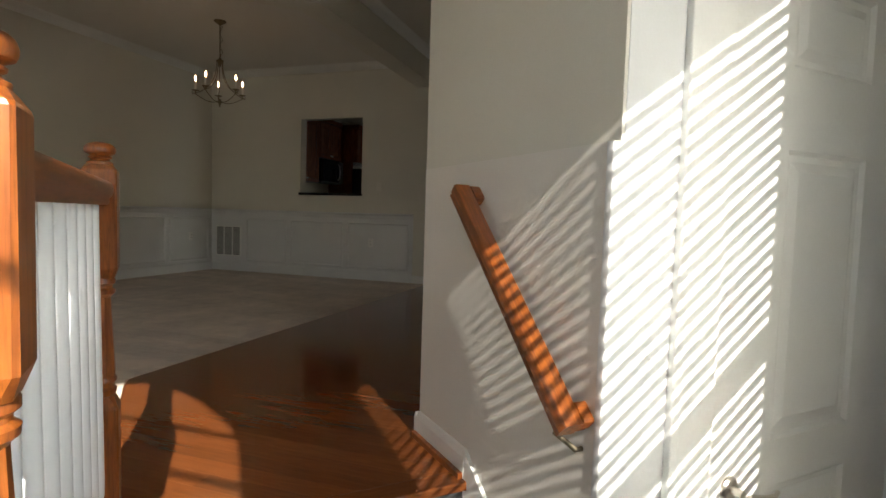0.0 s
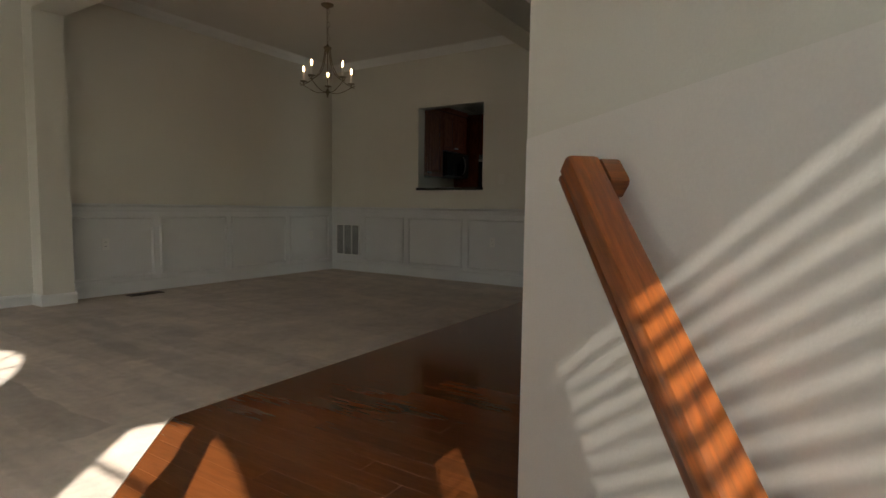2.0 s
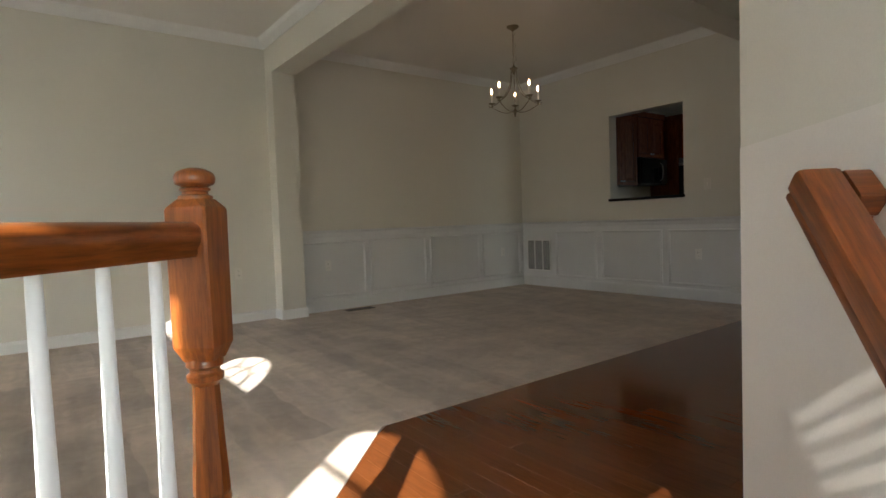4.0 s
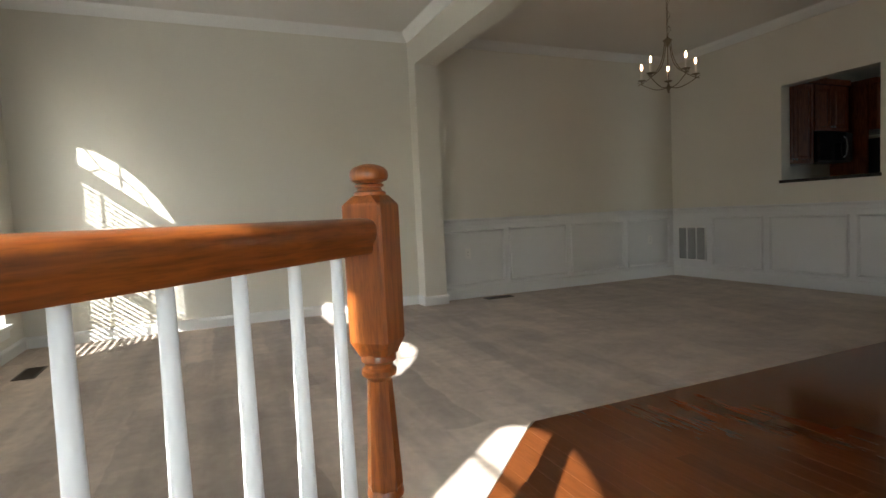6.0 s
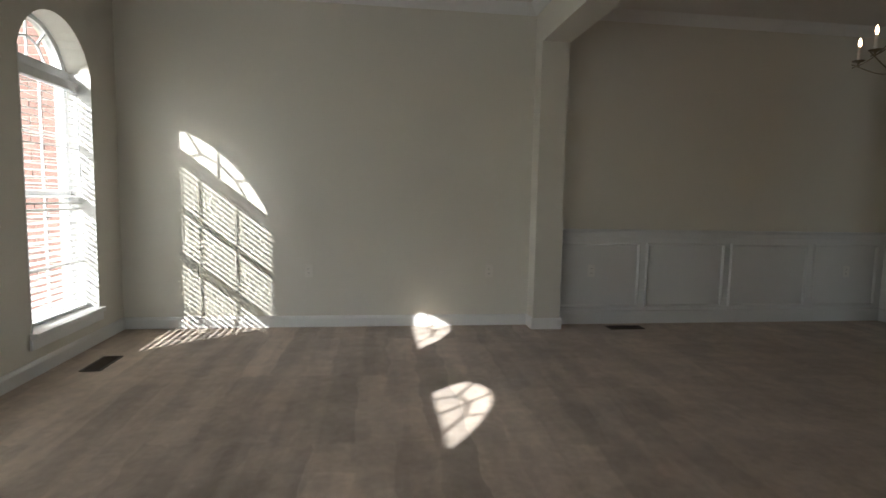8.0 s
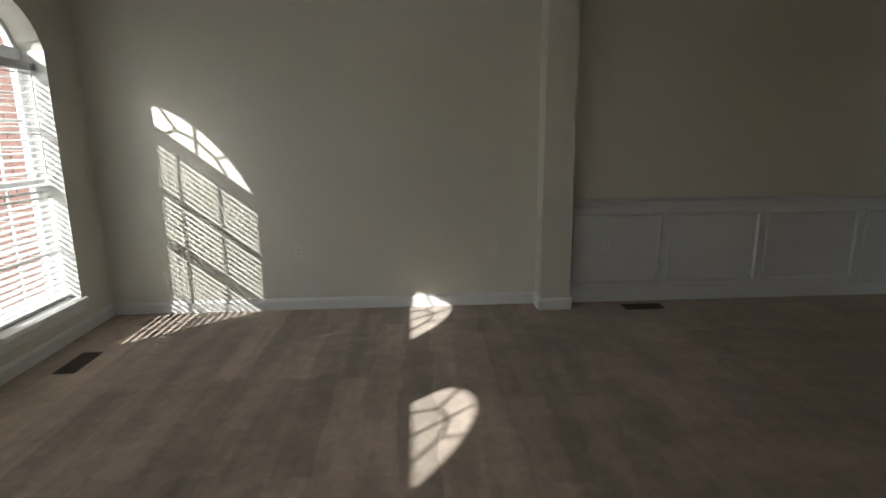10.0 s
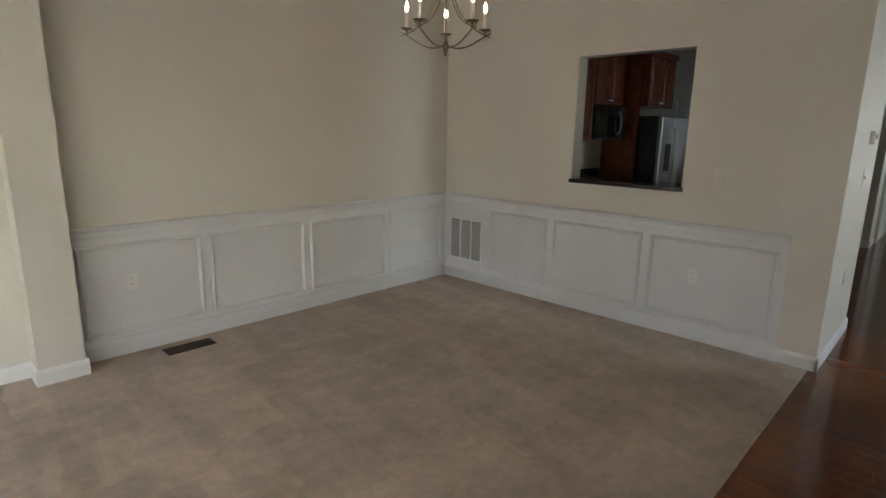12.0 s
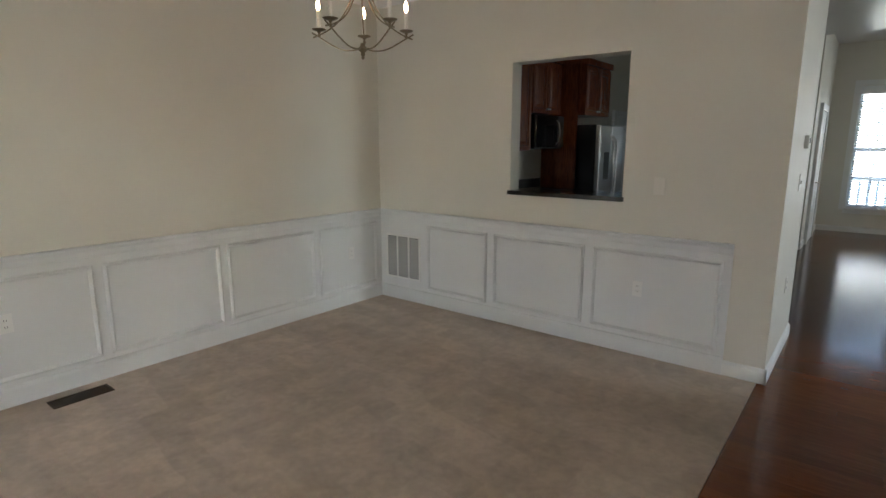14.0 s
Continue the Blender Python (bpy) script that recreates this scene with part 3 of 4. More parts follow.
# ---- wainscot of the dining room ----
RAILP = [(0.006, 0), (0.014, 0.005), (0.018, 0.02), (0.022, 0.04), (0.036, 0.055), (0.042, 0.063), (0.042, 0.075), (0.006, 0.075)]
BASEP = [(0.006, 0), (0.022, 0), (0.022, 0.10), (0.016, 0.118), (0.006, 0.125)]
for name, a, b, n in (("wainscot_left", (0, -3.462), (0, 0), (1, 0)), ("wainscot_far", (0, 0), (3.222, 0), (0, -1))):
    w = thing(name, (0, 0, 0), "white panelled wainscot with chair rail and picture-frame mouldings", "wainscot", kind="structure")
    bm = bmesh.new()
    sweep(bm, [(0, 0), (0.006, 0), (0.006, 0.86), (0, 0.86)], (*a, 0), (*b, 0), (*n, 0))
    part("panelling", bm, WAINSCOT, w)
    part("chair_rail", sweep(bmesh.new(), RAILP, (*a, 0.825), (*b, 0.825), (*n, 0)), WAINSCOT, w)
    part("base", sweep(bmesh.new(), BASEP, (*a, 0), (*b, 0), (*n, 0)), WAINSCOT, w)
    if name == "wainscot_left":
        spans = [(-3.42, -2.625), (-2.565, -1.755), (-1.695, -0.86), (-0.80, -0.08)]
    else:
        spans = [(0.62, 1.30), (1.37, 2.20), (2.27, 3.17)]
    for s0, s1 in spans:
        bm = bmesh.new()
        t0, t1, k, d = 0.155, 0.775, 0.028, 0.02
        outer = [(s0, t0), (s1, t0), (s1, t1), (s0, t1)]
        mid = [(s0 + k * .45, t0 + k * .45), (s1 - k * .45, t0 + k * .45), (s1 - k * .45, t1 - k * .45), (s0 + k * .45, t1 - k * .45)]
        inner = [(s0 + k, t0 + k), (s1 - k, t0 + k), (s1 - k, t1 - k), (s0 + k, t1 - k)]
        rings = []
        for ring, dd in ((outer, 0.0055), (outer, 0.006 + d * .6), (mid, 0.006 + d), (inner, 0.006 + d * .35), (inner, 0.0055)):
            rings.append([bm.verts.new((dd, s, z) if name == "wainscot_left" else (s, -dd, z)) for s, z in ring])
        for r0, r1 in zip(rings, rings[1:]):
            for i in range(4):
                bm.faces.new((r0[i], r0[(i + 1) % 4], r1[(i + 1) % 4], r1[i]))
        part("panel_moulding", bm, WAINSCOT, w)


# ---- windows ----
def window(name, cx, label, rect=True, z0=SILL, fan=True, width=HALF, ztop=SPRING, bars=2):
    """A double-hung window with an arched fanlight above it, seen from the room; local y points into the room."""
    w = thing(name, (0, 0, 0), label, "window", kind="structure")
    fr, m = 0.045, 0.016
    y0, y1 = -0.045, 0.0
    bar = ztop - 0.07
    bm = bmesh.new()
    x0, x1 = -width, width
    box(bm, x0, x0 + fr, y0, y1, z0, bar)
    box(bm, x1 - fr, x1, y0, y1, z0, bar)
    box(bm, x0 + fr, x1 - fr, y0, y1, z0, z0 + fr)
    box(bm, x0, x1, y0 - 0.01, y1 + 0.02, bar, ztop + 0.01)
    part("window_frame", bm, VINYL, w)
    if rect:
        mid = (z0 + bar) / 2 + 0.02
        part("meeting_rail", one_box(x0 + fr, x1 - fr, y0, y1 + 0.004, mid - 0.025, mid + 0.025, 0.004), VINYL, w)
        for za, zb in ((z0 + fr, mid - 0.025), (mid + 0.025, bar)):
            for i in range(1, bars + 1):
                xm = x0 + fr + (x1 - x0 - 2 * fr) * i / (bars + 1)
                part("muntin", one_box(xm - m / 2, xm + m / 2, -0.03, -0.018, za, zb), VINYL, w)
            if not bars:
                pane = part("pane", one_box(x0 + fr, x1 - fr, -0.027, -0.023, za, zb), GLASS, w)
                pane.visible_shadow = False
                continue
            zm = (za + zb) / 2
            part("muntin", one_box(x0 + fr, x1 - fr, -0.031, -0.019, zm - m / 2, zm + m / 2), VINYL, w)
            pane = part("pane", one_box(x0 + fr, x1 - fr, -0.027, -0.023, za, zb), GLASS, w)
            pane.visible_shadow = False
    else:
        pane = part("pane", one_box(x0 + fr, x1 - fr, -0.027, -0.023, z0 + fr, bar), GLASS, w)
        pane.visible_shadow = False
        for i in (1, 2):
            xm = x0 + fr + (x1 - x0 - 2 * fr) * i / 3
            part("muntin", one_box(xm - m / 2, xm + m / 2, -0.03, -0.018, z0 + fr, bar), VINYL, w)
    if fan:
        zs = ztop + 0.01
        bm = bmesh.new()
        rings = []
        inner = arch_points(0, width - fr, zs - 0.002, rise=0.72)
        for (xo, zo), (xi, zi) in zip(arch_points(0, width, ztop), inner):
            rings.append([bm.verts.new(p) for p in ((xo, y0, zo), (xi, y0, zi), (xi, y1, zi), (xo, y1, zo))])
        for r0, r1 in zip(rings, rings[1:]):
            for k in range(4):
                bm.faces.new((r0[k], r0[(k + 1) % 4], r1[(k + 1) % 4], r1[k]))
        part("arch_frame", bm, VINYL, w)
        ring = [(inner[k][0] * 0.56, -0.022, zs + (inner[k][1] - zs) * 0.56) for k in (0, 5, 9, 13, 18)]
        for k, at in zip((5, 9, 13), ring[1:4]):
            part("fan_bar", tube(bmesh.new(), [at, (inner[k][0], -0.022, inner[k][1])], 0.009, 6), VINYL, w)
        part("fan_bar", tube(bmesh.new(), [(0.0, -0.022, zs), ring[2]], 0.009, 6), VINYL, w)
        bm = tube(bmesh.new(), ring, 0.009, 6)
        part("fan_ring", bm, VINYL, w)
        bm = bmesh.new()
        prism(bm, inner, -0.026, -0.022, "xz")
        part("arch_pane", bm, GLASS, w).visible_shadow = False
    return w


def sill_board(w, width, z0, out):
    bm = one_box(-width - 0.02, width + 0.02, 0.001, out + 0.045, z0 - 0.03, z0 + 0.005, 0.006)
    part("window_sill", bm, TRIM, w)
    bm = one_box(-width - 0.03, width + 0.03, out + 0.0005, out + 0.018, z0 - 0.10, z0 - 0.0305, 0.004)
    part("sill_apron", bm, TRIM, w)


def casing_line(w, width, z0, z1, out):
    """Thin bright corner bead round the opening."""
    bm = bmesh.new()
    box(bm, -width - 0.002, -width + 0.004, 0.0, out + 0.004, z0, z1)
    part("reveal_bead", bm, TRIM, w)
    bm = bmesh.new()
    box(bm, width - 0.004, width + 0.002, 0.0, out + 0.004, z0, z1)
    part("reveal_bead", bm, TRIM, w)


def blind(width, z0, z1, tilt, low_tilt, split, label, group):
    """A two-inch slatted blind: headrail, slats on ladder cords, bottom rail, wand."""
    b = thing("window_blind", (0, 0, 0), label, "blind", group)
    part("headrail", one_box(-width, width, -0.03, 0.03, z1 - 0.06, z1, 0.004), VINYL, b)
    part("bottom_rail", one_box(-width, width, -0.025, 0.025, z0, z0 + 0.018, 0.004), VINYL, b)
    bm = bmesh.new()
    across = (-0.025, -0.014, -0.004, 0.004, 0.014, 0.025)
    along = [-width]
    for x in (-width * 0.7, 0.0, width * 0.7):
        along += [x - 0.009, x + 0.009]
    along.append(width)
    grid = {(i, j, k): bm.verts.new((x, y, 0.003 * (1 - (y / 0.025) ** 2) + k * 0.0012))
            for i, x in enumerate(along) for j, y in enumerate(across) for k in (-1, 1)}
    hole = lambda i, j: i in (1, 3, 5) and j == 2
    for i in range(7):
        for j in range(5):
            if hole(i, j):
                for (p, q) in (((i, j), (i + 1, j)), ((i + 1, j), (i + 1, j + 1)), ((i + 1, j + 1), (i, j + 1)), ((i, j + 1), (i, j))):
                    bm.faces.new((grid[(*p, -1)], grid[(*q, -1)], grid[(*q, 1)], grid[(*p, 1)]))
            else:
                for k in (-1, 1):
                    bm.faces.new((grid[(i, j, k)], grid[(i + 1, j, k)], grid[(i + 1, j + 1, k)], grid[(i, j + 1, k)]))
    for i in range(7):
        for j in (0, 5):
            bm.faces.new((grid[(i, j, -1)], grid[(i + 1, j, -1)], grid[(i + 1, j, 1)], grid[(i, j, 1)]))
    for j in range(5):
        for i in (0, 7):
            bm.faces.new((grid[(i, j, -1)], grid[(i, j + 1, -1)], grid[(i, j + 1, 1)], grid[(i, j, 1)]))
    first = part("slat", bm, SLAT, b)
    z = z0 + 0.045
    k = 0
    while z < z1 - 0.075:
        s = first if k == 0 else new("slat", first.data)
        s.parent = b
        t = (tilt if z > split else low_tilt) + random.uniform(-1.5, 1.5)
        s.matrix_basis = pose(0, 0, z, t, 0, random.uniform(-0.08, 0.08))
        z += 0.044
        k += 1
    for x in (-width * 0.7, width * 0.7):
        for y in (-0.027, 0.027):
            part("ladder_cord", tube(bmesh.new(), [(x, y, z0 + 0.01), (x, y, z1 - 0.05)], 0.001, 5), SLAT, b)
    part("wand", tube(bmesh.new(), [(-width * 0.86, 0.04, z1 - 0.03), (-width * 0.86, 0.045, z1 - 0.75)], 0.004, 6), VINYL, b)
    return b


for i, (cx, half) in enumerate(WINDOWS):
    w = window("window_%d" % (i + 1), cx, "white double-hung window with a fan-shaped arched light above", width=half)
    sill_board(w, half, SILL, 0.165)
    casing_line(w, half, SILL, SPRING, 0.165)
    w.matrix_basis = pose(cx, GLASS_Y, 0)
    b = blind(half - 0.012, SILL + 0.01, SPRING - 0.075, -13 if i == 0 else 34, -13 if i == 0 else 7, 1.15 if i == 1 else 5.0,
              "white two-inch slatted blind, lowered over an arched window", "blinds of the front windows")
    b.matrix_basis = pose(cx, GLASS_Y + 0.06, 0)
w = thing("window_4", (ENTRY_X, GLASS_Y, 0), "arched transom light over the entry door", "window", kind="structure")
za, hw = LAND + 2.14, ENTRY[1]
bm = bmesh.new()
out, inn = arch_points(0, hw, SPRING, rise=0.62), arch_points(0, hw - 0.03, SPRING, rise=0.60)
out, inn = [(hw, za)] + out + [(-hw, za)], [(hw - 0.03, za + 0.03)] + inn + [(-hw + 0.03, za + 0.03)]
rings = [[bm.verts.new(p) for p in ((xo, -0.045, zo), (xi, -0.045, zi), (xi, 0, zi), (xo, 0, zo))] for (xo, zo), (xi, zi) in zip(out, inn)]
for r0, r1 in zip(rings, rings[1:] + rings[:1]):
    for k in range(4):
        bm.faces.new((r0[k], r0[(k + 1) % 4], r1[(k + 1) % 4], r1[k]))
part("window_frame", bm, VINYL, w)
part("muntin", one_box(-0.009, 0.009, -0.032, -0.016, za + 0.03, SPRING + 0.27), VINYL, w)
for zz in (SPRING - 0.01, SPRING - 0.25):
    part("muntin", one_box(-hw + 0.03, hw - 0.03, -0.033, -0.017, zz - 0.009, zz + 0.009), VINYL, w)
part("pane", prism(bmesh.new(), inn, -0.027, -0.023, "xz"), GLASS, w).visible_shadow = False
w5h, w5m = (W5[1] - W5[0]) / 2, (W5[0] + W5[1]) / 2
w = window("window_5", 0, "white double-hung foyer window", z0=W5[2], fan=False, width=w5h, ztop=W5[3] - 0.01, bars=0)
w.matrix_basis = pose(RIGHT_X + 0.10, w5m, 0, 0, 0, 90)
b = blind(w5h - 0.015, W5[2] + 0.01, W5[3] - 0.075, -20, -20, 0.0, "white two-inch slatted blind over the foyer window", "blinds of the front windows")
b.matrix_basis = pose(RIGHT_X + 0.045, w5m, 0, 0, 0, 90)
# KW and DW8 are unseen, added to light the kitchen and the far room.
for nm, ww in (("window_6", KW), ("window_7", HW), ("window_8", DW8)):
    half = (ww[1] - ww[0]) / 2
    w = window(nm, 0, "white double-hung back window with a raised blind", z0=ww[2], fan=False, width=half, ztop=ww[3] - 0.01)
    sill_board(w, half, ww[2], 0.10)
    bm = bmesh.new()
    for a, c in ((-half - 0.09, -half), (half, half + 0.09)):
        box(bm, a, c, 0.1005, 0.12, ww[2] - 0.03, ww[3])
    box(bm, -half - 0.09, half + 0.09, 0.1005, 0.12, ww[3], ww[3] + 0.09)
    part("casing", bm, TRIM, w)
    w.matrix_basis = pose((ww[0] + ww[1]) / 2, BACK + 0.10, 0, 0, 0, 180)
    b = blind(half - 0.012, ww[2] + 0.01, ww[3] - 0.08, 50 if ww is KW else 22, 50 if ww is KW else 22, 0.0, "white slatted blind with its slats open", "blinds of the back windows")
    b.matrix_basis = pose((ww[0] + ww[1]) / 2, BACK + 0.045, 0, 0, 0, 180)

w = window("window_9", 0, "white double-hung window of the unseen side room, added for its light", z0=0.5, fan=False, width=0.275, ztop=2.39, bars=0)
w.matrix_basis = pose(8.36, 0.475, 0, 0, 0, 90)

# entry door, closed
d = thing("door_1", (ENTRY_X, GLASS_Y, LAND), "white closed entry door", "door", kind="structure")
part("slab", one_box(-ENTRY[1], ENTRY[1], -0.05, 0.0, 0, 2.055), TRIM, d)

# closet door on the landing
d = thing("door_2", (*stair_xy(DOOR_V0, FOOT_U), LAND), "white panelled closet door with a satin nickel lever, closed", "door", kind="structure", turn=45)
DW, DH = DOOR_V1 - DOOR_V0, 2.435
bm = bmesh.new()
holes = [(0.29, 0.69, 0.25, 0.86), (0.29, 0.69, 1.00, 1.84), (0.29, 0.69, 2.07, 2.32)]
box(bm, 0.013, 0.29, 0.012, 0.05, 0.006, DH)
box(bm, 0.69, DW - 0.006, 0.012, 0.05, 0.006, DH)
for za, zb in ((0.006, 0.25), (0.86, 1.00), (1.84, 2.07), (2.32, DH)):
    box(bm, 0.29, 0.69, 0.012, 0.05, za, zb)
part("slab", bm, TRIM, d)
for xa, xb, za, zb in holes:
    bm = bmesh.new()
    rings = []
    for k, y in ((0, 0.012), (0.012, 0.024), (0.03, 0.026), (0.06, 0.016)):
        rings.append([bm.verts.new((x, y, z)) for x, z in ((xa + k, za + k), (xb - k, za + k), (xb - k, zb - k), (xa + k, zb - k))])
    for r0, r1 in zip(rings, rings[1:]):
        for i in range(4):
            bm.faces.new((r0[i], r0[(i + 1) % 4], r1[(i + 1) % 4], r1[i]))
    bm.faces.new(rings[-1])
    part("panel", bm, TRIM, d)
bm = bmesh.new()
box(bm, -0.165, -0.135, -0.022, -0.0005, 0, DH + 0.16, 0.004)
box(bm, -0.135, 0.0, -0.014, -0.0005, 0, DH + 0.16, 0.003)
box(bm, DW + 0.004, DW + 0.10, -0.016, -0.0005, 0, DH + 0.16, 0.003)
box(bm, -0.004, DW + 0.004, -0.016, -0.0005, DH + 0.01, DH + 0.16, 0.003)
part("casing", bm, TRIM, d)
part("lever", tube(bmesh.new(), [(0.115, -0.052, 0.895), (0.14, -0.055, 0.893), (0.18, -0.056, 0.884), (0.22, -0.054, 0.880), (0.245, -0.048, 0.884)], [0.009, 0.0085, 0.008, 0.0075, 0.006], 10), NICKEL, d, "satin nickel lever handle", True)
bm = bmesh.new()
lathe(bm, [(0.034, 0), (0.034, 0.006), (0.028, 0.012), (0.012, 0.014), (0.011, 0.045)], 24)
bmesh.ops.rotate(bm, verts=bm.verts, cent=(0, 0, 0), matrix=Matrix.Rotation(radians(90), 3, "X"))
bmesh.ops.translate(bm, verts=bm.verts, vec=(0.115, 0.012, 0.895))
part("rose", bm, NICKEL, d, "round satin nickel rose", True)

# ---- guard rail with newels ----
def newel():
    n = thing("newel_post", (0, 0, 0), "turned orange oak newel post with a ball top", "newel post", "newel posts")
    w = 0.041
    bm = bmesh.new()

    def square(rings):
        made = []
        for h, c, z in rings:
            k = h - c
            made.append([bm.verts.new((x, y, z)) for x, y in ((h, -k), (h, k), (k, h), (-k, h), (-h, k), (-h, -k), (-k, -h), (k, -h))])
        for r0, r1 in zip(made, made[1:]):
            for i in range(8):
                bm.faces.new((r0[i], r0[(i + 1) % 8], r1[(i + 1) % 8], r1[i]))
        bm.faces.new(made[0][::-1])
        bm.faces.new(made[-1])

    square([(w * 0.76, 0.010, 0.690), (w, 0.006, 0.718), (w, 0.004, 0.974), (w * 0.97, 0.006, 0.979), (w * 0.72, 0.012, 0.994)])
    part("block", bm, OAK, n)
    bm = bmesh.new()
    square([(w, 0.004, -0.30), (w, 0.004, 0.34), (w * 0.72, 0.012, 0.372)])
    part("base_block", bm, OAK, n)
    # eight-sided tapering shaft between round beads
    bm = bmesh.new()
    lathe(bm, [(0.033, 0.425), (0.0345, 0.432), (0.031, 0.50), (0.0275, 0.57), (0.0245, 0.63), (0.024, 0.645)], 8)
    bmesh.ops.rotate(bm, verts=bm.verts, cent=(0, 0, 0), matrix=Matrix.Rotation(radians(22.5), 3, "Z"))
    part("tapered_shaft", bm, OAK, n)
    for beads in ([(0.027, 0.365), (0.030, 0.372), (0.035, 0.380), (0.036, 0.390), (0.029, 0.397), (0.030, 0.404), (0.036, 0.411), (0.036, 0.420), (0.030, 0.428)],
                  [(0.022, 0.638), (0.026, 0.644), (0.033, 0.650), (0.034, 0.660), (0.027, 0.666), (0.027, 0.672), (0.034, 0.678), (0.034, 0.688), (0.029, 0.700)]):
        part("bead", lathe(bmesh.new(), beads, 24), OAK, n, "", True)
    bm = bmesh.new()
    lathe(bm, [(0.030, 0.9900), (0.031, 0.9958), (0.031, 1.0000), (0.024, 1.0033), (0.022, 1.0083), (0.027, 1.0107), (0.028, 1.0141), (0.023, 1.0166), (0.026, 1.0191), (0.034, 1.0224), (0.0365, 1.0273),
               (0.0370, 1.0332), (0.0355, 1.0398), (0.031, 1.0456), (0.023, 1.0498), (0.012, 1.0531), (0.002, 1.0539)], 28)
    part("ball_top", bm, OAK, n, "", True)
    return n


first = newel()
first.matrix_basis = pose(*N1, 0, 0, 0, 45)
copy_thing(first, pose(*N0, 0, 0, 0, 45))

guard = thing("guard_rail", (*N1, 0), "level orange oak guard rail on white turned balusters", "railing", turn=GUARD_TURN)
PROFILE = [(-0.020, 0.887), (0.020, 0.887), (0.024, 0.893), (0.024, 0.903), (0.031, 0.912), (0.034, 0.925), (0.033, 0.938), (0.028, 0.945), (0.018, 0.950), (0.0, 0.952),
           (-0.018, 0.950), (-0.028, 0.945), (-0.033, 0.938), (-0.034, 0.925), (-0.031, 0.912), (-0.024, 0.903), (-0.024, 0.893)]
part("handrail", prism(bmesh.new(), PROFILE, -GUARD_LEN + 0.035, -0.035, "xz"), OAK_RAIL, guard, "", True)
part("shoe_rail", one_box(-0.045, 0.055, -GUARD_LEN + 0.04, -0.04, -0.004, 0.02, 0.005), TRIM, guard, "white shoe rail")
bm = bmesh.new()
lathe(bm, [(0.0155, 0.018), (0.0155, 0.10), (0.017, 0.115), (0.012, 0.13), (0.0165, 0.15), (0.017, 0.20), (0.016, 0.30), (0.0138, 0.50), (0.0113, 0.70), (0.0098, 0.86), (0.0095, 0.89)], 14)
bal = part("baluster", bm, VINYL, guard, "slim white turned baluster", True)
for k in range(8):
    o = bal if k == 0 else new("baluster", bal.data)
    o.parent = guard
    o["label"] = "slim white turned baluster"
    o.matrix_basis = pose(0, -0.128 - 0.1145 * k, 0)

# ---- sloping wall handrail ----
hr = thing("wall_handrail", (0, 0, 0), "short sloping orange oak handrail on a brass bracket", "handrail", turn=45)
HV = 0.300
T, B = Vector((HV, -7.200, 0.966)), Vector((HV, -7.780, 0.392))
way = (B - T).normalized()
side = Vector((1, 0, 0))
upn = way.cross(side)
if upn.z < 0:
    upn = -upn
LIP = [(-0.0256, -0.022), (0.0256, -0.022), (0.0262, -0.016), (0.0232, -0.011), (0.0287, -0.004), (0.0287, 0.022), (0.0256, 0.027), (0.0195, 0.029),
       (-0.0195, 0.029), (-0.0256, 0.027), (-0.0287, 0.022), (-0.0287, -0.004), (-0.0232, -0.011), (-0.0262, -0.016)]
LENGTH = (B - T).length


def placed(x, y, z, at):
    m = Matrix((x, y, z)).transposed().to_4x4()
    m.translation = at
    return m


rail = part("rail", prism(bmesh.new(), LIP, 0.0, LENGTH, "xz"), OAK_RAIL, hr, "", True)
rail.matrix_basis = placed(way.cross(upn), way, upn, T)
for p, nm, s in ((T, "upper_return", 0.0288), (B, "lower_return", -0.0288)):
    ret = part(nm, prism(bmesh.new(), LIP, 0.0, HAND_V - HV - 0.031, "xz"), OAK_RAIL, hr, "", True)
    ret.matrix_basis = placed(side.cross(upn), side, upn, p + way * s + side * 0.0289)
for share in (0.96,):
    p = T + (B - T) * share
    bm = bmesh.new()
    tube(bm, [p - upn * 0.023, p - upn * 0.06 + Vector((0.01, 0, -0.01)), Vector((HAND_V - 0.02, p.y, p.z - 0.085)), Vector((HAND_V - 0.002, p.y, p.z - 0.085))], 0.007, 8)
    part("bracket", bm, BRASS, hr, "brass bracket", True)

# ---- chandelier ----
CH = (1.679, -1.785)
ch = thing("chandelier", (*CH, CEIL), "antique brass chandelier with five lit candle lamps", "chandelier")
ch.matrix_basis = ch.matrix_basis @ Matrix.Diagonal((1, 1, 0.966, 1))
part("canopy", lathe(bmesh.new(), [(0.062, -0.0005), (0.062, -0.008), (0.055, -0.016), (0.030, -0.030), (0.012, -0.042), (0.008, -0.05)], 28), BRASS, ch, "", True)
bm = bmesh.new()
z = -0.05
i = 0
while z > -0.40:
    a = 1.5708 * (i % 2)
    ring = [(0.009 * math.cos(q) * math.cos(a), 0.009 * math.cos(q) * math.sin(a), z - 0.014 + 0.017 * math.sin(q)) for q in [2 * math.pi * j / 10 for j in range(11)]]
    tube(bm, ring, 0.0022, 5)
    z -= 0.026
    i += 1
part("chain", bm, BRASS, ch)
bm = bmesh.new()
tube(bm, [(0.012 * math.sin(j * 0.9) + 0.014, 0.012 * math.cos(j * 0.8), -0.05 - j * 0.018) for j in range(20)], 0.0022, 5)
part("cord", bm, BRASS, ch)
part("top_hub", lathe(bmesh.new(), [(0.004, -0.39), (0.010, -0.40), (0.018, -0.41), (0.040, -0.425), (0.042, -0.432), (0.020, -0.445), (0.012, -0.47), (0.010, -0.49)], 24), BRASS, ch, "", True)
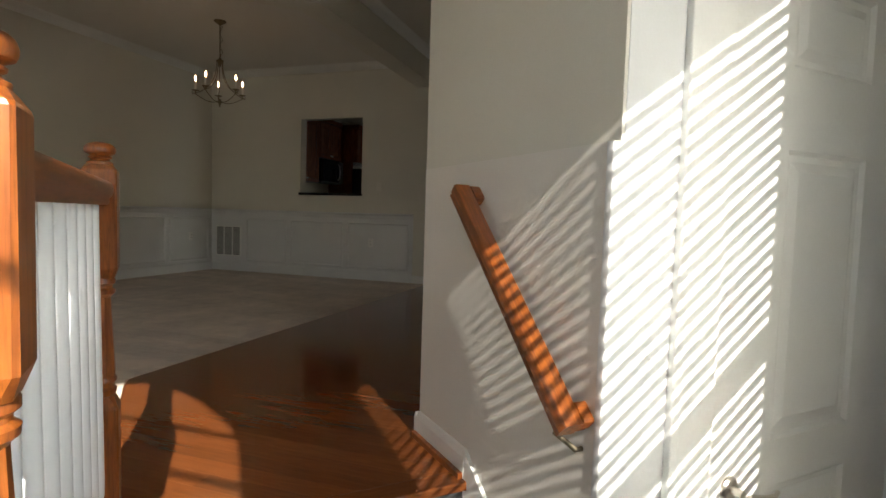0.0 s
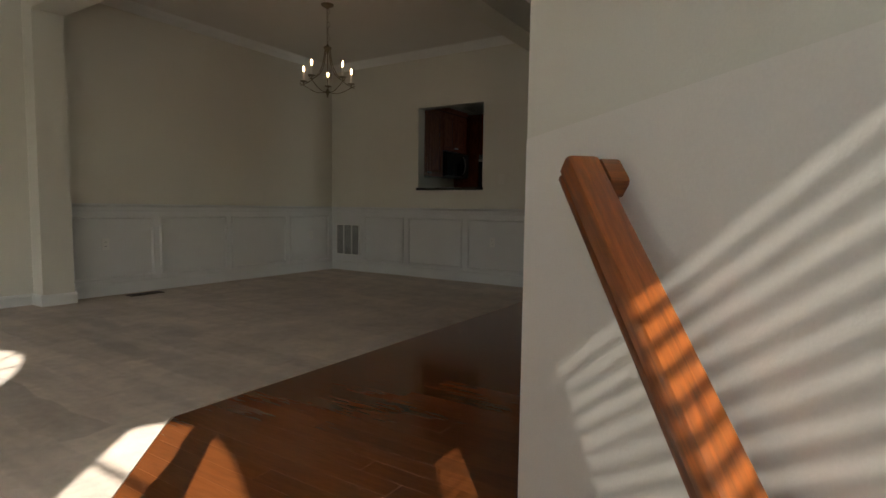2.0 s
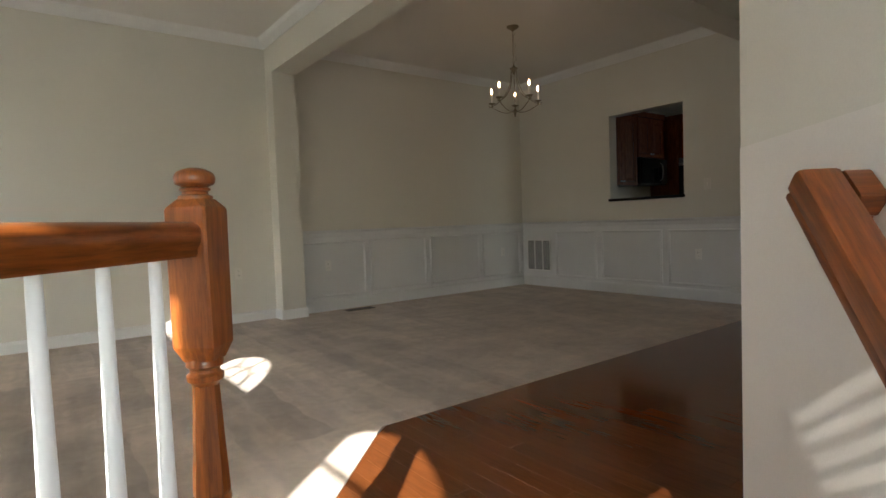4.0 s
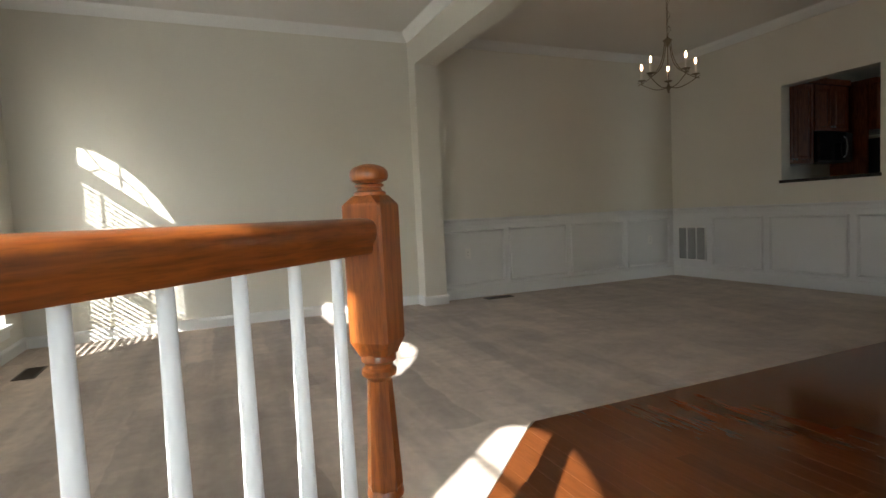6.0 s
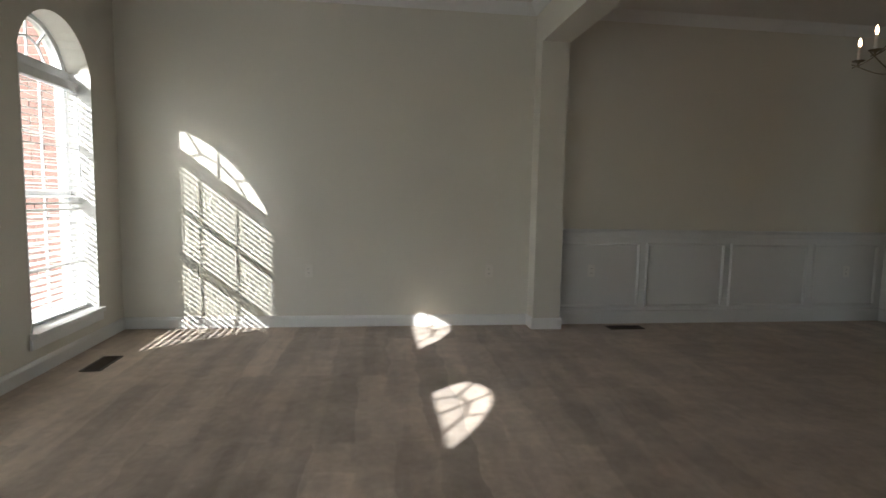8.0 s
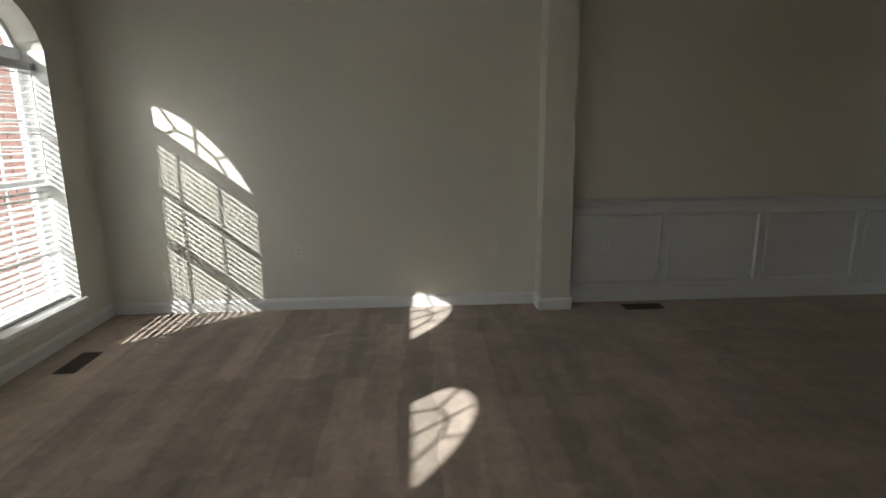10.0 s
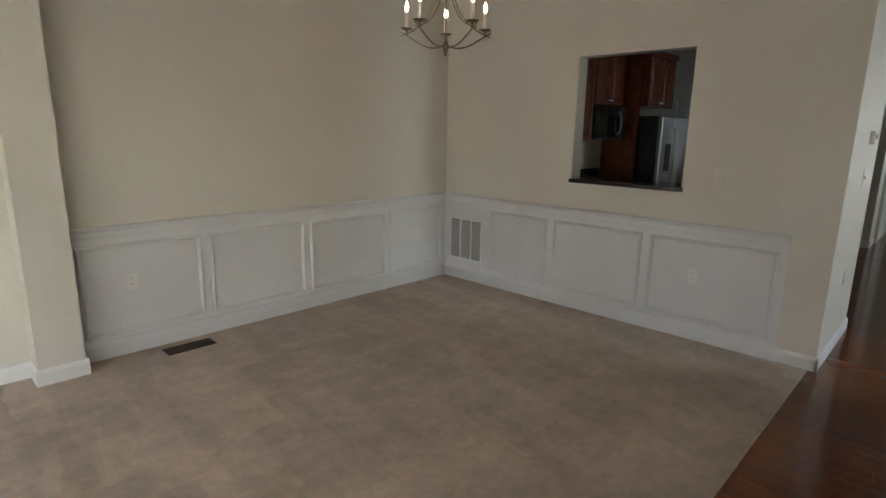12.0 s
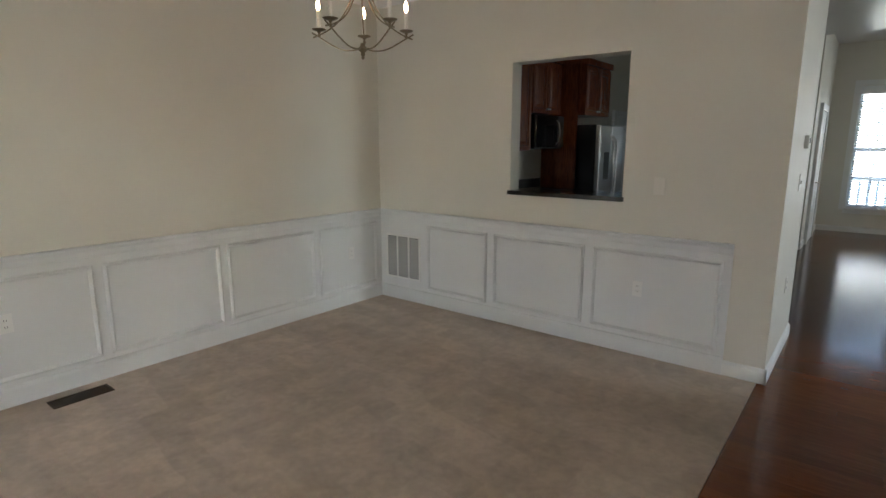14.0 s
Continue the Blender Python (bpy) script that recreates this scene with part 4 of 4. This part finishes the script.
part("finial", lathe(bmesh.new(), [(0.004, -0.925), (0.010, -0.918), (0.006, -0.908), (0.013, -0.90), (0.010, -0.89), (0.024, -0.877), (0.026, -0.868), (0.014, -0.855), (0.010, -0.84)], 20), BRASS, ch, "", True)
R = 0.245
for i in range(5):
    a = radians(72 * i - 10)
    c, s = math.cos(a), math.sin(a)

    def pol(r, z):
        return (r * c, r * s, z)
    bm = bmesh.new()
    tube(bm, bez(pol(0.015, -0.868), pol(0.12, -0.90), pol(0.17, -0.84), pol(R + 0.04, -0.775), 14), 0.0042, 7)
    tube(bm, bez(pol(0.03, -0.43), pol(0.03, -0.66), pol(0.13, -0.76), pol(R + 0.035, -0.80), 16), 0.0042, 7)
    part("arm", bm, BRASS, ch, "", True)
    cup = part("drip_cup", lathe(bmesh.new(), [(0.006, -0.80), (0.009, -0.79), (0.005, -0.78), (0.010, -0.770), (0.034, -0.762), (0.038, -0.757), (0.034, -0.755), (0.012, -0.758)], 20, (R * c, R * s, 0)), BRASS, ch, "", True)
    part("candle", lathe(bmesh.new(), [(0.0105, -0.757), (0.0105, -0.665), (0.008, -0.661)], 14, (R * c, R * s, 0)), CANDLE, ch, "ivory candle sleeve", True)
    part("bulb", lathe(bmesh.new(), [(0.006, -0.661), (0.0085, -0.65), (0.0105, -0.638), (0.0092, -0.625), (0.005, -0.611), (0.0015, -0.600)], 14, (R * c, R * s, 0)), BULB, ch, "lit flame-shaped bulb", True)


# ---- outlets, switches, vents ----
def outlet(at, turn, label, group="outlets", skin=PLASTIC):
    o = thing("wall_outlet", (0, 0, 0), label, "outlet", group)
    part("plate", one_box(-0.035, 0.035, -0.006, -0.0005, -0.057, 0.057, 0.002), skin, o)
    for z in (-0.02, 0.02):
        part("socket", one_box(-0.017, 0.017, -0.0085, -0.006, z - 0.014, z + 0.014, 0.002), skin, o)
        for x in (-0.006, 0.006):
            part("slot", one_box(x - 0.0013, x + 0.0013, -0.0092, -0.0085, z - 0.004, z + 0.006), SLOT, o)
    o.matrix_basis = pose(*at, 0, 0, turn)
    return o


def switch(at, turn, wide, where="hall wall"):
    o = thing("light_switch", (0, 0, 0), "ivory light switch plate on the " + where, "light switch")
    part("plate", one_box(-wide / 2, wide / 2, -0.006, -0.0005, -0.06, 0.06, 0.002), PLASTIC, o)
    part("toggle", one_box(-0.006, 0.006, -0.016, -0.006, -0.012, 0.012, 0.002), PLASTIC, o)
    o.matrix_basis = pose(*at, 0, 0, turn)


for y in (-5.703, -4.084, -6.66):
    outlet((0, y, 0.50), 90, "ivory wall outlet on the cream living room wall")
outlet((0.006, -3.105, 0.505), 90, "white outlet in a wainscot panel", skin=WHITE_PLASTIC)
outlet((0.006, -0.42, 0.50), 90, "white outlet in a wainscot panel", skin=WHITE_PLASTIC)
outlet((2.62, -0.006, 0.50), 0, "white outlet in a wainscot panel", skin=WHITE_PLASTIC)
outlet((HALL_X0, 0.62, 0.54), 90, "ivory wall outlet on the wall end beside the hall")
switch((HALL_X0, 0.69, 1.27), 90, 0.075)
switch((2.72, 0, 1.25), 0, 0.075, "dining wall beside the opening")
t = thing("thermostat", (HALL_X0, 0.73, 1.55), "small white thermostat on the hall wall", "thermostat", turn=90)
part("case", one_box(-0.06, 0.06, -0.03, -0.0005, -0.045, 0.045, 0.006), PLASTIC, t)
part("display", one_box(-0.03, 0.03, -0.0315, -0.03, -0.01, 0.025), GRILLE, t)


def floor_vent(at, turn):
    v = thing("floor_vent", (0, 0, 0), "brown metal floor register set in the carpet", "floor vent", "floor vents")
    L, W = 0.165, 0.065
    bm = bmesh.new()
    box(bm, -L, L, -W, -W + 0.014, 0.001, 0.007)
    box(bm, -L, L, W - 0.014, W, 0.001, 0.007)
    box(bm, -L, -L + 0.014, -W + 0.014, W - 0.014, 0.001, 0.007)
    box(bm, L - 0.014, L, -W + 0.014, W - 0.014, 0.001, 0.007)
    part("frame", bm, BROWN_VENT, v)
    # Flat dark sheet whose colour stands in for the shaded duct below.
    part("dark_well_sheet", one_box(-L + 0.014, L - 0.014, -W + 0.014, W - 0.014, 0.0005, 0.0015), SLOT, v)
    x = -L + 0.026
    while x < L - 0.02:
        part("louvre", one_box(x - 0.0025, x + 0.0025, -W + 0.014, W - 0.014, 0.0015, 0.0055), BROWN_VENT, v)
        x += 0.0125
    v.matrix_basis = pose(*at, 0, 0, turn)


floor_vent((0.19, -2.83, 0), 90)
floor_vent((1.0, -6.955, 0), 0)

g = thing("return_grille", (0.09, -0.006, 0.215), "white return air grille low on the wainscot", "air grille")
GWid, GH = 0.445, 0.44
# The dark backing and grey louvres hold the grille's shade in their colour.
part("backing", one_box(0.01, GWid - 0.01, -0.003, -0.0005, 0.01, GH - 0.01), GRILLE, g)
bm = bmesh.new()
box(bm, 0, GWid, -0.012, -0.0005, 0, 0.018)
box(bm, 0, GWid, -0.012, -0.0005, GH - 0.018, GH)
for x in (0, GWid / 3 - 0.009, 2 * GWid / 3 - 0.009, GWid - 0.018):
    box(bm, x, x + 0.018, -0.0122, -0.0004, 0.018, GH - 0.018)
part("frame", bm, TRIM, g)
z = 0.026
while z < GH - 0.024:
    bm = bmesh.new()
    prism(bm, [(-0.010, z), (-0.003, z + 0.008), (-0.003, z + 0.0095), (-0.010, z + 0.0015)], 0.018, GWid - 0.018, "yz")
    part("louvre", bm, LOUVRE, g, "louvre with its shade put into the grey")
    z += 0.0135

# ---- pass-through ledge and kitchen ----

bm = one_box(PT[0] - 0.012, PT[1] + 0.012, -0.03, FW + 0.25, PT[2] - 0.03, PT[2] + 0.004, 0.005)
tagged(finish("granite_ledge", bm, GRANITE), "dark granite ledge in the pass-through opening", "countertop")


def cabinet(x0, x1, y0, y1, z0, z1, doors, label, name="kitchen_cabinet"):
    """A cabinet against the left wall, doors facing +x, split along y."""
    c = thing(name, (x0, y0, z0), label, "cabinet", "cherry cabinets")
    w, l, h = x1 - x0, y1 - y0, z1 - z0
    part("body", one_box(0.001, w - 0.02, 0.0, l, 0, h), CHERRY, c)
    if z0 > 1:
        part("crown", one_box(0.001, w + 0.03, -0.005, l + 0.005, h + 0.001, h + 0.09, 0.01), CHERRY, c)
    for i in range(doors):
        a, b = l * i / doors + 0.006, l * (i + 1) / doors - 0.006
        bm = bmesh.new()
        rings = []
        for k, x in ((0, w - 0.02), (0, w), (0.055, w), (0.062, w - 0.010), (0.085, w - 0.010), (0.11, w - 0.002)):
            rings.append([bm.verts.new((x, y, z)) for y, z in ((a + k, 0.006 + k), (b - k, 0.006 + k), (b - k, h - 0.006 - k), (a + k, h - 0.006 - k))])
        for r0, r1 in zip(rings, rings[1:]):
            for j in range(4):
                bm.faces.new((r0[j], r0[(j + 1) % 4], r1[(j + 1) % 4], r1[j]))
        bm.faces.new(rings[-1])
        door = part("door", bm, CHERRY, c)
        ky = b - 0.03 if (i % 2 == 0 and doors > 1) else a + 0.03
        kb = lathe(bmesh.new(), [(0.006, 0), (0.006, 0.012), (0.014, 0.018), (0.014, 0.024), (0.006, 0.028)], 12)
        bmesh.ops.rotate(kb, verts=kb.verts, cent=(0, 0, 0), matrix=Matrix.Rotation(radians(90), 3, "Y"))
        bmesh.ops.translate(kb, verts=kb.verts, vec=(w, ky, 0.06))
        part("knob", kb, NICKEL, door, "nickel knob", True)
    return c


cabinet(0, 0.34, 0.6, 1.5, 1.45, 2.60, 2, "cherry wall cabinet with raised panel doors")
cabinet(0, 0.34, 1.52, 2.42, 1.45, 2.60, 2, "cherry wall cabinet with raised panel doors")
cabinet(0, 0.34, 2.44, 3.24, 1.93, 2.60, 2, "short cherry cabinet above the microwave")
fridge_cab = cabinet(0, 0.62, 3.40, 4.28, 1.93, 2.60, 2, "deep cherry cabinet above the refrigerator")
part("side_panel", one_box(0.001, 0.53, -0.06, -0.015, -1.93, 0.67), CHERRY, fridge_cab, "tall cherry side panel")
for a, b in ((0.3, 1.5), (1.52, 2.42), (3.24, 3.335)):
    cabinet(0, 0.60, a, b, 0.0, 0.87, 2 if b - a > 0.5 else 1, "cherry base cabinet under the granite worktop", "base_cabinet")
bm = bmesh.new()
box(bm, 0.001, 0.64, 0.15, 2.43, 0.875, 0.91, 0.004)
box(bm, 0.001, 0.64, 3.24, 3.338, 0.875, 0.91, 0.004)
tagged(finish("worktop", bm, GRANITE), "dark granite kitchen worktop", "worktop")
mw = thing("microwave", (0.001, 2.45, 1.47), "black over-range microwave with a curved handle", "microwave")
part("body", one_box(0, 0.37, 0, 0.78, 0, 0.44, 0.006), BLACK, mw)
part("door", one_box(0.37, 0.40, 0.005, 0.60, 0.02, 0.43, 0.004), BLACK_GLASS, mw)
part("control_panel", one_box(0.37, 0.398, 0.61, 0.775, 0.02, 0.43, 0.004), BLACK, mw)
part("handle", tube(bmesh.new(), [(0.395, 0.56, 0.06), (0.43, 0.57, 0.10), (0.445, 0.575, 0.22), (0.43, 0.57, 0.34), (0.395, 0.56, 0.38)], 0.009, 8), STEEL, mw, "steel handle", True)
rg = thing("range", (0.001, 2.45, 0), "black kitchen range below the microwave", "range")
part("body", one_box(0, 0.64, 0.0, 0.78, 0, 0.90, 0.006), BLACK, rg)
part("cooktop", one_box(0, 0.66, 0.0, 0.78, 0.902, 0.92, 0.004), BLACK_GLASS, rg)
part("backguard", one_box(0.005, 0.06, 0.0, 0.78, 0.921, 1.05, 0.006), BLACK, rg)
fr = thing("refrigerator", (0.10, 3.43, 0), "stainless side-by-side refrigerator with black sides and a dispenser", "refrigerator")
part("body", one_box(0, 0.68, 0, 0.91, 0.02, 1.80, 0.008), BLACK, fr)
ld = part("freezer_door", one_box(0.685, 0.75, 0.003, 0.43, 0.05, 1.79, 0.012), STEEL, fr, "stainless door")
rd = part("fridge_door", one_box(0.685, 0.75, 0.437, 0.907, 0.05, 1.79, 0.012), STEEL, fr, "stainless door")
part("dispenser", one_box(0.74, 0.754, 0.17, 0.36, 1.03, 1.42, 0.006), BLACK, ld, "black water dispenser")
for dd, y in ((ld, 0.39), (rd, 0.48)):
    part("handle", tube(bmesh.new(), [(0.745, y, 0.55), (0.80, y, 0.62), (0.815, y, 1.1), (0.80, y, 1.58), (0.745, y, 1.65)], 0.012, 8), STEEL, dd, "steel bar handle", True)

# ---- end of the hall: a white glazed door on the side wall ----
def panel_door(name, at, label):
    """A white panelled door with its casing, on a wall that faces +x."""
    d = thing(name, at, label, "door", kind="structure")
    part("slab", one_box(0.001, 0.03, 0.1, 0.95, 0.005, 2.03), TRIM, d)
    for ya, yb, za, zb in ((0.2, 0.49, 0.2, 0.8), (0.56, 0.85, 0.2, 0.8), (0.2, 0.49, 0.95, 1.55), (0.56, 0.85, 0.95, 1.55), (0.2, 0.49, 1.68, 1.92), (0.56, 0.85, 1.68, 1.92)):
        bm = bmesh.new()
        rings = []
        for k, x in ((0, 0.0285), (0.010, 0.0325), (0.03, 0.0295), (0.05, 0.034)):
            rings.append([bm.verts.new((x + 0.002, y, z)) for y, z in ((ya + k, za + k), (yb - k, za + k), (yb - k, zb - k), (ya + k, zb - k))])
        for r0, r1 in zip(rings, rings[1:]):
            for i in range(4):
                bm.faces.new((r0[i], r0[(i + 1) % 4], r1[(i + 1) % 4], r1[i]))
        bm.faces.new(rings[-1])
        part("panel", bm, TRIM, d)
    for nm, dims in (("jamb", (0.0, 0.098, 0, 2.13)), ("jamb", (0.952, 1.05, 0, 2.13)), ("head", (0.098, 0.952, 2.032, 2.13))):
        part(nm, one_box(0.001, 0.045, *dims, 0.004), TRIM, d)
    part("lever", tube(bmesh.new(), [(0.03, 0.17, 0.95), (0.08, 0.17, 0.95), (0.085, 0.28, 0.95)], 0.009, 8), NICKEL, d, "nickel lever", True)
    return d


panel_door("door_3", (3.13, 6.05, 0), "white panelled door with a lever at the end of the hall")
panel_door("door_4", (0.0, 5.98, 0), "white panelled door on the kitchen wall past the refrigerator")

# ---- outside: brick return wall of the next house, houses across the street ----
bw = thing("brick_wall", (0, 0, 0), "red brick side wall of the neighbouring house front", "brick wall", kind="structure")
bm = one_box(-0.75, -0.36, -11.5, WALL_OUT, -1.0, 6.0)
part("mortar", bm, MORTAR, bw, "pale mortar bed")
bm = bmesh.new()
r = 0
z = -0.3
while z < 3.6:
    y = -11.45 + (0.11 if r % 2 else 0)
    while y < WALL_OUT - 0.22:
        box(bm, -0.362, -0.352 + random.uniform(-0.002, 0.002), y, y + 0.205, z, z + 0.062)
        y += 0.217
    z += 0.075
    r += 1
tagged(part("brickwork", bm, BRICK, bw, "red bricks laid in running bond"), kind="stuff")
for i, (x, y, w, h) in enumerate(((-16, -34, 11, 7), (-2, -36, 11, 7.5), (13, -35, 11, 7))):
    hs = thing("house", (x, y, -1.0), "pale sided house across the street", "house", "houses across the street")
    part("wall", one_box(-w / 2, w / 2, -4, 4, 0, h * 0.75), SIDING if i != 1 else BRICK, hs)
    bm = bmesh.new()
    prism(bm, [(-w / 2 - 0.4, h * 0.75), (w / 2 + 0.4, h * 0.75), (0, h * 1.15)], -4.4, 4.4, "xz")
    part("roof", bm, SLOT, hs)
    for k in range(3):
        for zz in (0.9, 3.4):
            xw = -w / 2 + w * (k + 0.5) / 3
            part("window", one_box(xw - 0.5, xw + 0.5, 3.99, 4.03, zz, zz + 1.4), BLACK_GLASS, hs)
for i, (x, y) in enumerate(((2.0, 26.0), (12.0, 28.0))):
    hs = thing("house", (x, y, -1.0), "pale sided house behind the garden", "house", "houses behind")
    part("wall", one_box(-4.5, 4.5, -3, 3, 0, 5.6), SIDING, hs)
    bm = bmesh.new()
    prism(bm, [(-5, 5.6), (5, 5.6), (0, 8)], -3.4, 3.4, "xz")
    part("roof", bm, SLOT, hs)
    for k in range(3):
        for zz in (0.9, 3.4):
            part("window", one_box(-3.4 + k * 2.8, -2.4 + k * 2.8, -3.03, -2.99, zz, zz + 1.4), LOUVRE, hs)

# ---- porch rail and shrub behind the hall window ----
pr = thing("porch_railing", (2.6, 9.6, 0), "white painted porch railing behind the house", "railing")
part("top_rail", one_box(0, 6.0, -0.045, 0.045, 0.82, 0.88, 0.01), VINYL, pr)
part("bottom_rail", one_box(0, 6.0, -0.03, 0.03, 0.05, 0.10, 0.006), VINYL, pr)
for k in range(42):
    x = 0.07 + 0.143 * k
    if k == 0:
        first_bal = part("baluster", one_box(-0.02, 0.02, -0.02, 0.02, 0.10, 0.82), VINYL, pr)
        o = first_bal
    else:
        o = new("baluster", first_bal.data)
        o.parent = pr
    o.matrix_basis = pose(x, 0, 0)
for x in (-0.05, 3.0, 6.05):
    part("post", one_box(x - 0.05, x + 0.05, -0.052, 0.052, -0.0398, 0.96, 0.008), VINYL, pr)
setting("porch", one_box(2.4, 9.0, BACK + 0.2, 9.8, -1.0, -0.04), CONCRETE, "pale concrete porch behind the house", "porch")
LEAF = mat("shrub_leaf", (0.09, 0.14, 0.03), 0.6, grain=0.3, scale=30, big=0.2, big_scale=3)
sh = thing("shrub", (5.6, 14.5, -1.0), "loose green shrub on the lawn behind the house", "shrub")
part("trunk", lathe(bmesh.new(), [(0.06, 0), (0.045, 0.6), (0.03, 1.4), (0.005, 1.9)], 8), BROWN_VENT, sh)
bm = bmesh.new()
srng = random.Random(9)
for k in range(1500):
    a, t = srng.uniform(0, math.tau), srng.uniform(-1, 1)
    rr = srng.uniform(0.55, 1.0) * (0.85 + 0.25 * math.sin(3 * a + 2 * t))
    c = Vector((0.85 * rr * math.cos(a) * math.sqrt(1 - t * t), 0.85 * rr * math.sin(a) * math.sqrt(1 - t * t), 1.35 + 1.05 * rr * t))
    d = Vector((srng.gauss(0, 1), srng.gauss(0, 1), srng.gauss(0, 1))).normalized()
    e = d.orthogonal().normalized()
    bm.faces.new([bm.verts.new(c + p) for p in (-0.06 * d, 0.03 * e, 0.06 * d, -0.03 * e)])
part("crown", bm, LEAF, sh, "small green leaves")

# ---- hall boards, last ----
boards = thing("floor_boards", (0, 0, 0), "glossy red-brown wooden floor boards in the hall", "floor", kind="structure")
BW = 0.083


def left_end(y):
    if y > 4.6:
        return 3.09
    return 3.434 if y > -4.481 else -y - 1.047


def right_end(y):
    if y > 4.6:
        return 9.0
    return min(y + 10.19, 5.36) if y < -4.5 else 5.25


far = bmesh.new()
rng = random.Random(5)
y = -5.46 - 3 * BW
while y < BACK - 0.05:
    y0, y1 = y, y + BW - 0.0003
    a0, a1, b0, b1 = left_end(y0), left_end(y1), right_end(y0), right_end(y1)
    c = a0 + rng.uniform(0.35, 1.35)
    ends = [(a0, a1)]
    while c < min(b0, b1) - 0.25:
        ends.append((c, c))
        c += rng.uniform(0.6, 1.3)
    ends.append((b0, b1))
    for (p0, p1), (q0, q1) in zip(ends, ends[1:]):
        poly = [(p0 + 0.0003, y0), (q0 - 0.0003, y0), (q1 - 0.0003, y1), (p1 + 0.0003, y1)]
        if q0 - p0 < 0.01 or q1 - p1 < 0.01:
            continue
        if y < 1.2:
            bm = bmesh.new()
            lo = [bm.verts.new((px, py, -0.02)) for px, py in poly]
            mx, my = sum(p[0] for p in poly) / 4, (y0 + y1) / 2
            ed = [bm.verts.new((px, py, -0.0004)) for px, py in poly]
            hi = [bm.verts.new((px + (0.0003 if px < mx else -0.0003), py + (0.0003 if py < my else -0.0003), 0.0)) for px, py in poly]
            for r0, r1 in ((lo, ed), (ed, hi)):
                for j in range(4):
                    bm.faces.new((r0[j], r0[(j + 1) % 4], r1[(j + 1) % 4], r1[j]))
            bm.faces.new(hi)
            part("board", bm, FLOORWOOD, boards)
        else:
            prism(far, poly, -0.02, 0.0)
    y += BW
tagged(part("far_boards", far, FLOORWOOD, boards), kind="stuff")
